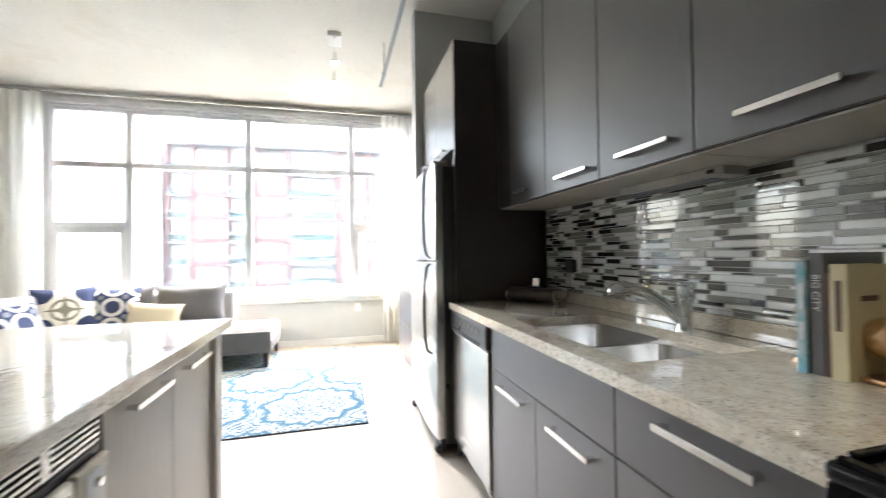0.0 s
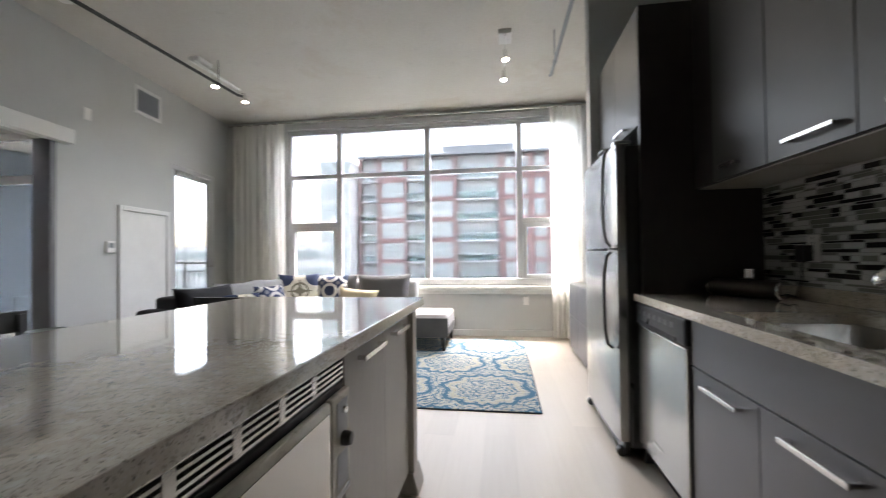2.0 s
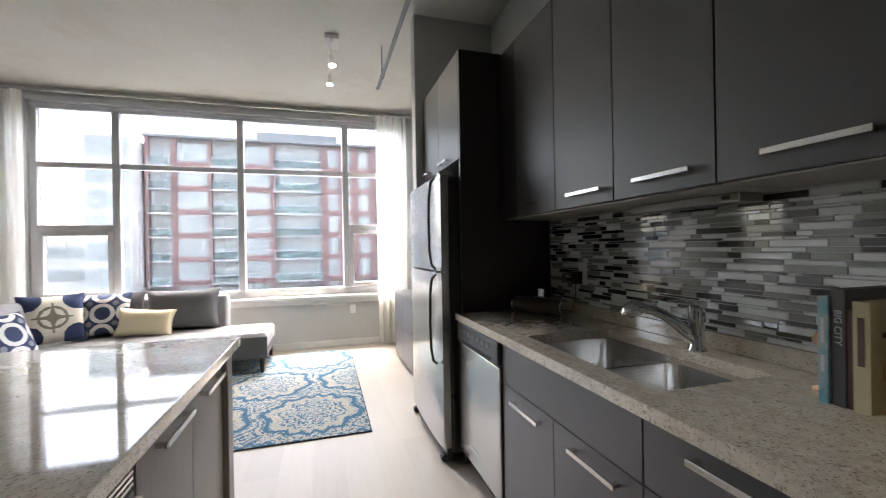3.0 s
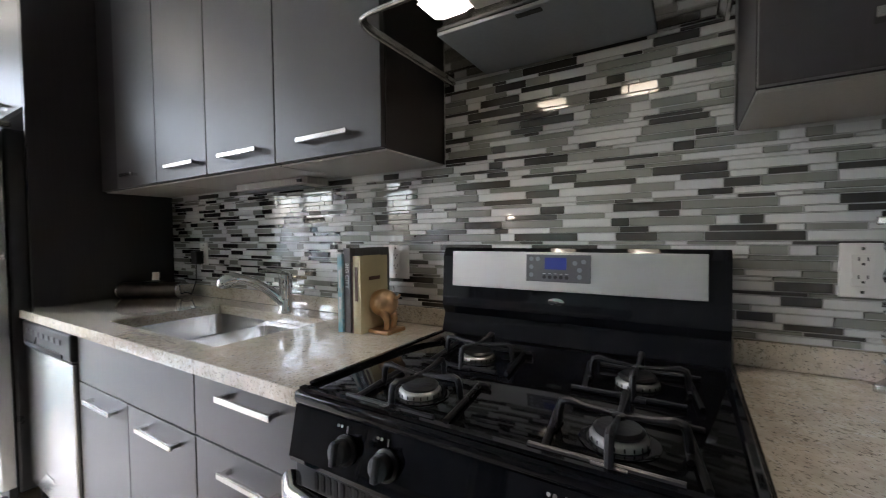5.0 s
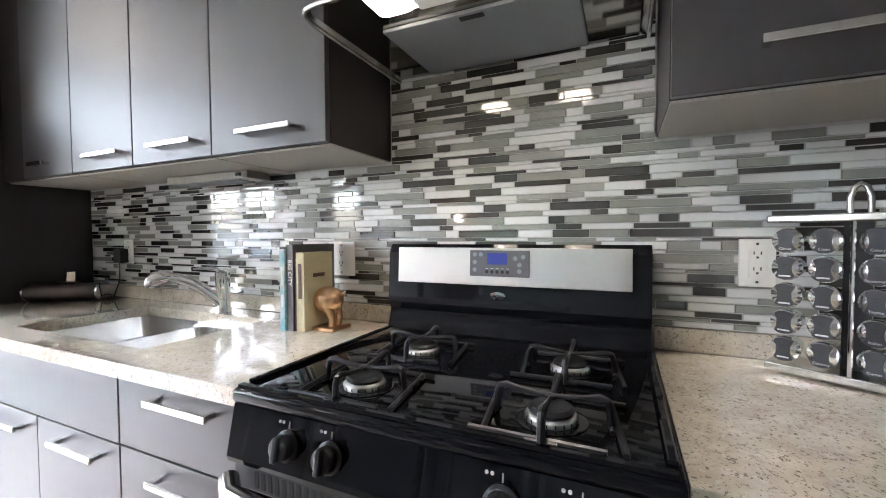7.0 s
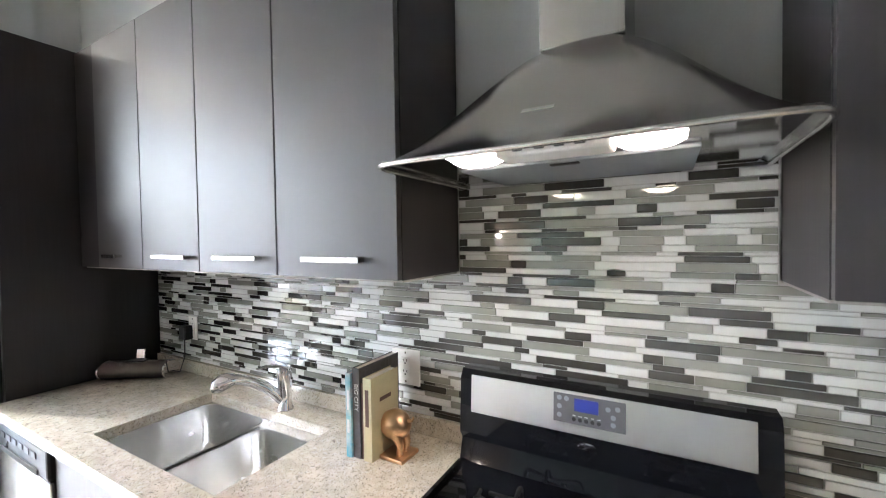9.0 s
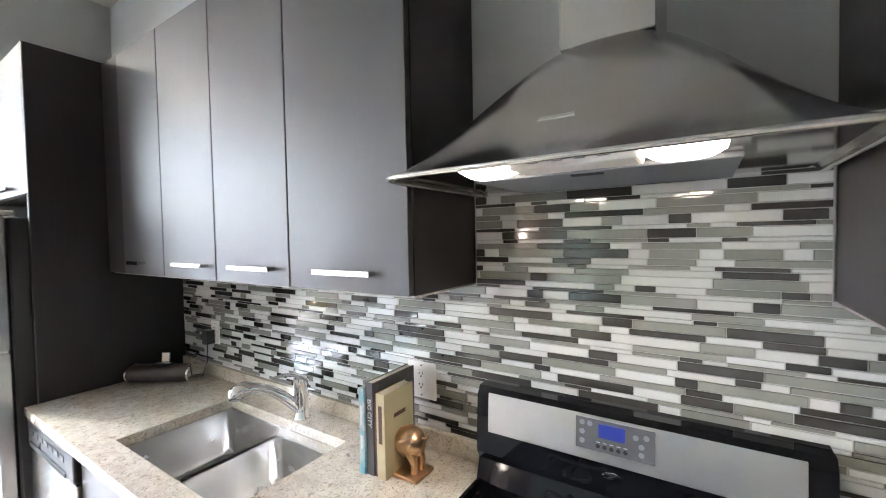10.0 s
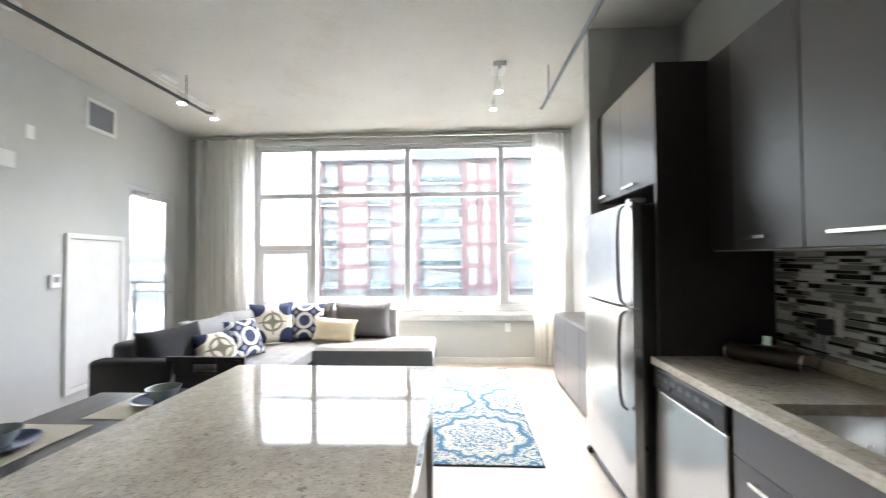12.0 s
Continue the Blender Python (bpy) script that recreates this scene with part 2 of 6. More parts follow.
WHITE_PLASTIC = surface("white_plastic", (0.78, 0.77, 0.74), rough=0.35, vary=0.03, bump=0.0)
ALMOND = surface("almond_plastic", (0.62, 0.58, 0.48), rough=0.30, vary=0.05, bump=0.0)
ALUMINIUM = surface("burner_aluminium", (0.55, 0.54, 0.52), rough=0.38, metal=1.0, vary=0.12, bump=0.08)
FASCIA = surface("fascia_steel", (0.60, 0.59, 0.57), rough=0.36, metal=1.0, vary=0.02, rvary=0.03, bump=0.0)
SINK_STEEL = surface("pressed_steel", (0.72, 0.71, 0.69), rough=0.25, metal=1.0, vary=0.05, bump=0.03, fine=120)
POLISHED = surface("polished_dark_steel", (0.42, 0.41, 0.40), rough=0.10, metal=1.0, vary=0.03, bump=0.0)
GROUT = surface("pale_grout", (0.50, 0.50, 0.48), rough=0.8, vary=0.06, bump=0.1)
TILE = [
    surface("white_glass_tile", (0.69, 0.70, 0.685), rough=0.035, vary=0.05, bump=0.008, fine=30, rand=0.07, coat=1.0),
    surface("pale_grey_glass_tile", (0.27, 0.275, 0.245), rough=0.035, vary=0.10, bump=0.008, fine=30, rand=0.16, coat=1.0),
    surface("dark_glass_tile", (0.054, 0.051, 0.044), rough=0.035, vary=0.25, bump=0.008, fine=30, rand=0.3, coat=1.0),
]
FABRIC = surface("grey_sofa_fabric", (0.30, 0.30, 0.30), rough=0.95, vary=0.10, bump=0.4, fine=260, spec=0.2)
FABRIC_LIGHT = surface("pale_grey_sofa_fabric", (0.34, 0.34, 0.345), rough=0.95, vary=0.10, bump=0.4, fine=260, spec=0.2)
# Slate cushions; also the sofa's shaded faces, their shade put into the colour.
FABRIC_MID = surface("slate_and_shaded_sofa_fabric", (0.12, 0.12, 0.123), rough=0.95, vary=0.10, bump=0.4, fine=260, spec=0.2)
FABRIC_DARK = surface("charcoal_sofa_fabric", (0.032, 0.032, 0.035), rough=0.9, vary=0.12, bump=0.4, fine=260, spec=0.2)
YELLOW = surface("mustard_cushion_cloth", (0.60, 0.53, 0.37), rough=0.85, vary=0.08, bump=0.3, fine=200, spec=0.2)
DARK_WOOD = surface("black_stained_wood", (0.022, 0.019, 0.018), rough=0.33, vary=0.2, scale=4, stretch=(12, 1.2, 12), bump=0.05)
GOLD = surface("copper_gold_paint", (0.68, 0.44, 0.26), rough=0.33, metal=1.0, vary=0.10, bump=0.15, fine=60)
GUNMETAL = surface("bronze_speaker_cloth", (0.07, 0.055, 0.047), rough=0.35, metal=0.6, vary=0.1, bump=0.2, fine=300)


def stained(m, scale, cut, colour, amount):
    """Lays broad uneven stains over a surface."""
    nt = m.node_tree
    b = nt.nodes["Principled BSDF"]
    base = b.inputs["Base Color"].links[0].from_socket
    tc = [n for n in nt.nodes if n.bl_idname == "ShaderNodeTexCoord"][0]
    nz = nt.nodes.new("ShaderNodeTexNoise")
    nz.inputs["Scale"].default_value, nz.inputs["Detail"].default_value, nz.inputs["Distortion"].default_value = scale, 8, 0.4
    nz.inputs["Roughness"].default_value = 0.65
    nt.links.new(tc.outputs["Object"], nz.inputs["Vector"])
    r = nt.nodes.new("ShaderNodeMapRange")
    r.inputs[1].default_value, r.inputs[2].default_value = cut, cut + 0.14
    r.inputs[3].default_value, r.inputs[4].default_value = 0, amount
    nt.links.new(nz.outputs[0], r.inputs[0])
    mx = nt.nodes.new("ShaderNodeMix")
    mx.data_type = "RGBA"
    nt.links.new(r.outputs[0], mx.inputs[0])
    nt.links.new(base, mx.inputs[6])
    mx.inputs[7].default_value = (*colour, 1)
    nt.links.new(mx.outputs[2], b.inputs["Base Color"])


stained(CONCRETE, 0.7, 0.53, (0.46, 0.39, 0.30), 0.55)
stained(CONCRETE, 5.0, 0.60, (0.40, 0.38, 0.35), 0.35)
BRICK = surface("red_brick", (0.255, 0.16, 0.155), rough=0.9, vary=0.15, scale=0.6, bump=0.1, fine=10)
PANEL_WHITE = surface("white_plastic_panel", (0.62, 0.62, 0.62), rough=0.7, vary=0.05, scale=0.4, bump=0.0)
PANEL_GREY = surface("grey_facade_panel", (0.24, 0.26, 0.28), rough=0.7, vary=0.08, scale=0.4, bump=0.0)
FACADE_WHITE = surface("pale_facade_render", (0.56, 0.565, 0.57), rough=0.7, vary=0.05, scale=0.4, bump=0.0)
FACADE_GLASS = surface("facade_window_glass", (0.34, 0.385, 0.39), rough=0.1, vary=0.12, scale=0.35, bump=0.0)
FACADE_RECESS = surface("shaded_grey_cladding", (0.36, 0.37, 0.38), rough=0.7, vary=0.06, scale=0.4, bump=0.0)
CAP_LABEL = surface("charcoal_cap_print", (0.040, 0.040, 0.046), rough=0.38, bump=0.02)
CAP_METAL = surface("satin_cap_metal", (0.94, 0.94, 0.95), rough=0.16, metal=1.0, vary=0.02, bump=0.0)
SLATE_BLUE = surface("slate_blue_siding", (0.15, 0.185, 0.225), rough=0.7, vary=0.06, bump=0.03)
TAN_WALL = surface("taupe_bedroom_paint", (0.36, 0.31, 0.27), rough=0.7, vary=0.05, bump=0.05)
LINEN = surface("white_bed_linen", (0.75, 0.75, 0.76), rough=0.9, vary=0.05, bump=0.2, fine=40)
GROUND_MAT = surface("distant_ground", (0.16, 0.17, 0.15), rough=0.95, vary=0.25, scale=0.05, bump=0.0)
CREAM = surface("cream_placemat", (0.62, 0.57, 0.47), rough=0.8, vary=0.08, bump=0.3, fine=180)
NAVY = surface("navy_glazed_ceramic", (0.018, 0.03, 0.075), rough=0.12, vary=0.2, bump=0.0, coat=0.4)
SAGE = surface("sage_glazed_ceramic", (0.36, 0.40, 0.38), rough=0.15, vary=0.08, bump=0.0, coat=0.3)
BOOK_BLUE = surface("blue_book_cover", (0.10, 0.36, 0.46), rough=0.4, second=(0.45, 0.50, 0.48), scale=30, bump=0.02)
BOOK_DARK = surface("charcoal_book_cover", (0.09, 0.085, 0.085), rough=0.4, vary=0.15, bump=0.02)
BOOK_CREAM = surface("cream_book_cover", (0.56, 0.49, 0.30), rough=0.6, vary=0.06, bump=0.05)
BOOK_BROWN = surface("brown_book_cover", (0.12, 0.065, 0.045), rough=0.5, bump=0.02)
PAPER = surface("book_paper", (0.68, 0.64, 0.55), rough=0.9, vary=0.1, scale=3, stretch=(1, 200, 1), bump=0.1)
GLASS = pane_glass("window_glass", (0.29, 0.292, 0.29), 0.0)
CLEAR = pane_glass("clear_glass", (0.86, 0.90, 0.90), 0.02)
RAIL_GLASS = pane_glass("greenish_rail_glass", (0.80, 0.88, 0.88), 0.02)
SHEER = cloth_sheer("ivory_sheer_cloth", (0.90, 0.89, 0.84), 0.10)
BULB = glowing("lit_bulb", (1.0, 0.90, 0.76), 1.0)
HOOD_BULB = glowing("lit_hood_lamp", (1.0, 0.88, 0.70), 0.06)
SHADE_LIT = glowing("lit_lamp_shade", (0.9, 0.74, 0.68), 0.004)
DISPLAY = glowing("blue_display", (0.015, 0.025, 0.15), 0.002)
FROSTED = surface("frosted_green_glass", (0.29, 0.44, 0.36), rough=0.45, vary=0.03, bump=0.0)
FROSTED.node_tree.nodes["Principled BSDF"].inputs["Transmission Weight"].default_value = 0.75
RUG = lattice_pattern("blue_damask_rug", 0.84, (0.07, 0.175, 0.265), (0.53, 0.535, 0.50), (0.17, 0.23, 0.30), (0.42, 0.405, 0.29), 0.10, 108, broken=0.60, lace=0.18, aspect=1.93, round_=3.5, shift=(0.48, -1.57), petal=12.0)


def print_cloth(name, cell, ground, dot, ring, dot_r, ring_r, ring_w, cross):
    """Printed cloth: round spots with outlined stars between them, in the object's own x and y."""
    m = bpy.data.materials.new(name)
    m.use_nodes = True
    nt = m.node_tree
    b = nt.nodes["Principled BSDF"]
    b.inputs["Roughness"].default_value, b.inputs["Specular IOR Level"].default_value = 0.9, 0.15

    def calc(how, a, c=None, d=None):
        n = nt.nodes.new("ShaderNodeMath")
        n.operation = how
        for k, v in enumerate((a, c, d)):
            if isinstance(v, (int, float)):
                n.inputs[k].default_value = v
            elif v is not None:
                nt.links.new(v, n.inputs[k])
        return n.outputs[0]

    tc = nt.nodes.new("ShaderNodeTexCoord")
    sep = nt.nodes.new("ShaderNodeSeparateXYZ")
    nt.links.new(tc.outputs["Object"], sep.inputs[0])
    nz = nt.nodes.new("ShaderNodeTexNoise")
    nz.inputs["Scale"].default_value = 30
    nt.links.new(tc.outputs["Object"], nz.inputs["Vector"])
    wob = calc("MULTIPLY_ADD", nz.outputs[0], 0.06, -0.03)

    def centred(off):
        uv = [calc("SUBTRACT", calc("FRACT", calc("ADD", calc("DIVIDE", sep.outputs[k], cell), 20 + off)), 0.5) for k in (0, 1)]
        return uv, calc("ADD", calc("SQRT", calc("ADD", calc("MULTIPLY", uv[0], uv[0]), calc("MULTIPLY", uv[1], uv[1]))), wob)

    spot_uv, spot_d = centred(0.0)
    star_uv, star_d = centred(0.5)
    spots = calc("LESS_THAN", spot_d, dot_r)
    rings = calc("LESS_THAN", calc("ABSOLUTE", calc("SUBTRACT", star_d, ring_r)), ring_w)
    bars = calc("LESS_THAN", calc("ABSOLUTE", calc("MULTIPLY", star_uv[0], star_uv[1])), cross)
    bars = calc("MULTIPLY", bars, calc("LESS_THAN", star_d, 0.40))
    col = None
    for mask, colour in ((calc("MAXIMUM", rings, bars), ring), (spots, dot)):
        mx = nt.nodes.new("ShaderNodeMix")
        mx.data_type = "RGBA"
        nt.links.new(mask, mx.inputs[0])
        if col is None:
            mx.inputs[6].default_value = (*ground, 1)
        else:
            nt.links.new(col, mx.inputs[6])
        mx.inputs[7].default_value = (*colour, 1)
        col = mx.outputs[2]
    weave = nt.nodes.new("ShaderNodeTexNoise")
    weave.inputs["Scale"].default_value = 240
    nt.links.new(tc.outputs["Object"], weave.inputs["Vector"])
    hs = nt.nodes.new("ShaderNodeHueSaturation")
    nt.links.new(col, hs.inputs["Color"])
    nt.links.new(calc("MULTIPLY_ADD", weave.outputs[0], 0.6, 0.7), hs.inputs["Value"])
    nt.links.new(hs.outputs[0], b.inputs["Base Color"])
    return m


PILLOW_PRINT = print_cloth("blue_cream_print", 0.37, (0.62, 0.59, 0.49), (0.030, 0.042, 0.088), (0.19, 0.175, 0.13), 0.31, 0.27, 0.032, 0.007)
PILLOW_LINE = print_cloth("white_navy_print", 0.21, (0.045, 0.06, 0.115), (0.24, 0.25, 0.28), (0.68, 0.67, 0.64), 0.12, 0.40, 0.085, 0.0)

# ---- building helpers ----


def thing(name, place, label, category, group="", kind=""):
    ob = new(name)
    ob.location = place
    ob.empty_display_size = 0.05
    return tagged(ob, label, category, group, kind)


def mesh_of(name, bm, material, offset=(0, 0, 0), smooth=False):
    me = bpy.data.meshes.new(name)
    bmesh.ops.recalc_face_normals(bm, faces=bm.faces)
    bm.to_mesh(me)
    bm.free()
    me.transform(Matrix.Translation([-c for c in offset]))
    if smooth:
        for p in me.polygons:
            p.use_smooth = True
        me.set_sharp_from_angle(angle=radians(40))
    me.materials.append(material)
    return me


def part(name, bm, material, parent, label="", smooth=False):
    root = parent
    while root.parent:
        root = root.parent
    ob = new(name, mesh_of(name, bm, material, root.location, smooth))
    ob.parent = parent
    return tagged(ob, label)


def solid(name, bm, material, label, category, group="", kind="", smooth=False, at=None):
    """A thing that is one mesh."""
    if at is None:
        xs, ys, zs = zip(*[v.co for v in bm.verts])
        at = ((min(xs) + max(xs)) / 2, (min(ys) + max(ys)) / 2, min(zs))
    ob = new(name, mesh_of(name, bm, material, at, smooth))
    ob.location = at
    return tagged(ob, label, category, group, kind)


def box(x0, x1, y0, y1, z0, z1, bevel=0.0, seg=2, bm=None):
    own = bmesh.new()
    bmesh.ops.create_cube(own, size=1)
    for v in own.verts:
        v.co = Vector(((x0 + x1) / 2 + v.co.x * (x1 - x0), (y0 + y1) / 2 + v.co.y * (y1 - y0), (z0 + z1) / 2 + v.co.z * (z1 - z0)))
    if bevel:
        bmesh.ops.bevel(own, geom=list(own.edges), offset=bevel, segments=seg, affect="EDGES", profile=0.5)
    return join(bm, own)


def join(bm, own):
    if bm is None:
        return own
    me = bpy.data.meshes.new("tmp")
    own.to_mesh(me)
    own.free()
    bm.from_mesh(me)
    bpy.data.meshes.remove(me)
    return bm


def tube(points, radius, seg=10, bm=None, flat=1.0, caps=True):
    """A round bar along points; radius may be a list."""
    own = bmesh.new()
    pts = [Vector(p) for p in points]
    rs = radius if isinstance(radius, (list, tuple)) else [radius] * len(pts)
    rings = []
    side = None
    for i, p in enumerate(pts):
        d = (pts[min(i + 1, len(pts) - 1)] - pts[max(i - 1, 0)]).normalized()
        if side is None:
            side = d.cross(Vector((0, 0, 1)) if abs(d.z) < 0.9 else Vector((1, 0, 0))).normalized()
        side = (side - d * side.dot(d)).normalized()
        up = side.cross(d)
        rings.append([own.verts.new(p + (side * math.cos(a) + up * math.sin(a) * flat) * rs[i]) for a in (2 * math.pi * k / seg for k in range(seg))])
    for r0, r1 in zip(rings, rings[1:]):
        for k in range(seg):
            own.faces.new((r0[k], r0[(k + 1) % seg], r1[(k + 1) % seg], r1[k]))
    if caps:
        own.faces.new(rings[0])
        own.faces.new(rings[-1])
    return join(bm, own)


def lathe(centre, profile, seg=24, bm=None):
    """Turned round the upright through centre; profile of (radius, height)."""
    own = bmesh.new()
    cx, cy, cz = centre
    rings = [[own.verts.new((cx + r * math.cos(2 * math.pi * k / seg), cy + r * math.sin(2 * math.pi * k / seg), cz + h)) for k in range(seg)] for r, h in profile]
    for r0, r1 in zip(rings, rings[1:]):
        for k in range(seg):
            own.faces.new((r0[k], r0[(k + 1) % seg], r1[(k + 1) % seg], r1[k]))
    own.faces.new(rings[0])
    own.faces.new(rings[-1])
    return join(bm, own)


def sheet(fn, nu, nv, thick=0.0, bm=None):
    """A surface fn(u, v) for u, v from 0 to 1, with a thickness along its normal."""
    own = bmesh.new()
    vs = [[own.verts.new(fn(i / nu, j / nv)) for j in range(nv + 1)] for i in range(nu + 1)]
    for i in range(nu):
        for j in range(nv):
            own.faces.new((vs[i][j], vs[i + 1][j], vs[i + 1][j + 1], vs[i][j + 1]))
    if thick:
        bmesh.ops.recalc_face_normals(own, faces=own.faces)
        bmesh.ops.solidify(own, geom=list(own.faces), thickness=thick)
    return join(bm, own)


def extrude_outline(outline, axis, a, b, bm=None):
    """A prism: outline of (p, q) in the two other axes, from a to b along axis (0, 1 or 2)."""
    own = bmesh.new()

    def at(p, q, w):
        c = [p, q]
        c.insert(axis, w)
        return own.verts.new(c)
    r0, r1 = [at(p, q, a) for p, q in outline], [at(p, q, b) for p, q in outline]
    n = len(outline)
    for k in range(n):
        own.faces.new((r0[k], r0[(k + 1) % n], r1[(k + 1) % n], r1[k]))
    own.faces.new(r0)
    own.faces.new(r1)
    return join(bm, own)


def placed(bm, m):
    bm.transform(m)
    return bm


def lettering(name, text, size, material, parent, m, label=""):
    """Raised letters in the built-in font."""
    cu = bpy.data.curves.new(name, "FONT")
    cu.body, cu.size, cu.extrude = text, size, 0.0003
    cu.align_x, cu.align_y = "CENTER", "CENTER"
    tmp = bpy.data.objects.new(name, cu)
    me = bpy.data.meshes.new_from_object(tmp)
    bpy.data.objects.remove(tmp)
    root = parent
    while root.parent:
        root = root.parent
    me.transform(Matrix.Translation(-Vector(root.location)) @ m)
    me.materials.clear()
    me.materials.append(material)
    ob = new(name, me)
    ob.parent = parent
    return tagged(ob, label)

# ---- the shell of the flat ----
CEIL, WALL_X, WIN_Y = 3.20, 2.30, 6.59
floor = tagged(new("floor"), "pale maple plank floor with a satin sheen", "floor", kind="structure")
part("subfloor", box(-3.6, 2.6, -2.2, 6.75, -0.12, -0.004), PLANK, floor)
solid("ceiling", box(-3.6, 2.6, -2.2, 6.75, CEIL, CEIL + 0.25), CONCRETE, "raw grey concrete ceiling slab with darker stains", "ceiling", kind="structure")
solid("wall_south", box(-2.6, 2.45, -2.25, -2.1, 0, CEIL), PAINT, "plain pale grey painted wall", "wall", kind="structure")
solid("wall_kitchen", box(WALL_X + 0.012, WALL_X + 0.16, -2.1, 4.16, 0, CEIL), PAINT, "pale grey painted wall behind the kitchen units", "wall", kind="structure")
solid("wall_pier", box(1.632, WALL_X + 0.16, 4.16, 4.28, 0, CEIL), PAINT, "pale grey wall stub beside the fridge", "wall", kind="structure")
solid("wall_east", box(2.16, 2.31, 4.28, 6.59, 0, CEIL), PAINT, "pale grey living room side wall", "wall", kind="structure")

# window wall: piers, parapet and head round one wide opening
WX0, WX1, WZ0, WZ1 = -2.26, 2.02, 0.70, 3.05
wall_north = tagged(new("wall_north"), "pale grey window wall with a wide opening", "wall", kind="structure")
part("parapet", box(WX0, WX1, WIN_Y, WIN_Y + 0.22, 0, WZ0), PAINT, wall_north)
part("lintel", box(WX0, WX1, WIN_Y, WIN_Y + 0.22, WZ1, CEIL), PAINT, wall_north)
part("pier", box(-3.45, WX0, WIN_Y, WIN_Y + 0.22, 0, CEIL), PAINT, wall_north)
part("pier", box(WX1, 2.31, WIN_Y, WIN_Y + 0.22, 0, CEIL), PAINT, wall_north)
solid("baseboard", box(-3.2, 2.158, WIN_Y - 0.018, WIN_Y - 0.002, 0.002, 0.09, 0.004), WHITE_PAINT, "white painted baseboard under the window", "baseboard", kind="structure")
solid("baseboard", box(2.14, 2.157, 4.30, WIN_Y - 0.02, 0.002, 0.09, 0.004), WHITE_PAINT, "white painted baseboard", "baseboard", kind="structure")

# wide window: frame, mullions, transoms, panes, sill
window_1 = tagged(new("window_1"), "wide white-framed window of fixed panes and two opening lights", "window", kind="structure")
fy0, fy1 = WIN_Y + 0.03, WIN_Y + 0.11
ZB, ZT = 0.80, 3.02
part("window_frame", box(WX0, WX1, fy0, fy1, ZT - 0.05, WZ1 - 0.002, 0.006), WINDOW_WHITE, window_1)
part("window_frame", box(WX0, WX1, fy0, fy1, WZ0 + 0.002, ZB, 0.006), WINDOW_WHITE, window_1)
MULL = (-1.43, -0.098, 1.198)
for x in (WX0 + 0.035, WX1 - 0.035):
    part("window_frame", box(x - 0.035, x + 0.035, fy0, fy1, ZB, ZT - 0.05, 0.006), WINDOW_WHITE, window_1)
for x in MULL:
    part("mullion", box(x - 0.04, x + 0.04, fy0 - 0.02, fy1, ZB, ZT - 0.05, 0.008), WINDOW_WHITE, window_1)
edges = [WX0 + 0.07] + [m for m in MULL] + [WX1 - 0.07]
for k, (a, b) in enumerate(zip(edges, edges[1:])):
    a2, b2 = a + (0.04 if k else 0), b - (0.04 if k < 3 else 0)
    part("transom", box(a2, b2, fy0 - 0.01, fy1, 2.30, 2.36, 0.006), WINDOW_WHITE, window_1)
    p = part("pane", box(a2 + 0.002, b2 - 0.002, fy0 + 0.03, fy0 + 0.036, 2.362, ZT - 0.052), GLASS, window_1)
    p.visible_shadow = False
    if k in (0, 3):
        part("transom", box(a2, b2, fy0 - 0.01, fy1, 1.57, 1.64, 0.006), WINDOW_WHITE, window_1)
        p = part("pane", box(a2 + 0.002, b2 - 0.002, fy0 + 0.03, fy0 + 0.036, 1.642, 2.298), GLASS, window_1)
        p.visible_shadow = False
        sash = part("sash", join(join(box(a2 + 0.002, a2 + 0.055, fy0 - 0.02, fy1 - 0.01, ZB + 0.002, 1.568, 0.006), box(b2 - 0.055, b2 - 0.002, fy0 - 0.02, fy1 - 0.01, ZB + 0.002, 1.568, 0.006)),
                    join(box(a2 + 0.055, b2 - 0.055, fy0 - 0.02, fy1 - 0.01, ZB + 0.002, ZB + 0.055, 0.006), box(a2 + 0.055, b2 - 0.055, fy0 - 0.02, fy1 - 0.01, 1.515, 1.568, 0.006))), WINDOW_WHITE, window_1)
        p = part("pane", box(a2 + 0.056, b2 - 0.056, fy0 + 0.03, fy0 + 0.036, ZB + 0.056, 1.514), GLASS, window_1)
        part("latch", box((a2 + b2) / 2 - 0.05, (a2 + b2) / 2 + 0.05, fy0 - 0.035, fy0 - 0.021, ZB + 0.012, ZB + 0.03, 0.004), WINDOW_WHITE, sash)
    else:
        p = part("pane", box(a2 + 0.002, b2 - 0.002, fy0 + 0.03, fy0 + 0.036, ZB + 0.002, 2.298), GLASS, window_1)
    p.visible_shadow = False
part("window_sill", box(WX0 - 0.05, WX1 + 0.03, WIN_Y - 0.10, WIN_Y + 0.03, 0.655, 0.699, 0.006), WHITE_PAINT, window_1, "white sill board")
part("apron", box(WX0 - 0.03, WX1 + 0.01, WIN_Y - 0.022, WIN_Y - 0.002, 0.585, 0.653, 0.004), WHITE_PAINT, window_1)

# curtain pole and blind box above the window
pole = thing("curtain_rod", (0, 6.46, 3.09), "slim grey steel curtain rod on wall brackets", "curtain rod")
part("rod", tube([(-3.12, 6.46, 3.11), (2.10, 6.46, 3.11)], 0.011, 10), NICKEL, pole, smooth=True)
for x in (-3.05, -0.4, 2.05):
    part("bracket", box(x - 0.01, x + 0.01, 6.455, WIN_Y - 0.002, 3.09, 3.125, 0.003), NICKEL, pole)
blind = thing("roller_blind", (0, 6.55, 3.06), "rolled-up pale grey blind along the window head", "blind")
part("cassette", box(WX0 + 0.02, WX1 - 0.02, 6.515, 6.588, 3.02, 3.09, 0.012), WINDOW_WHITE, blind)
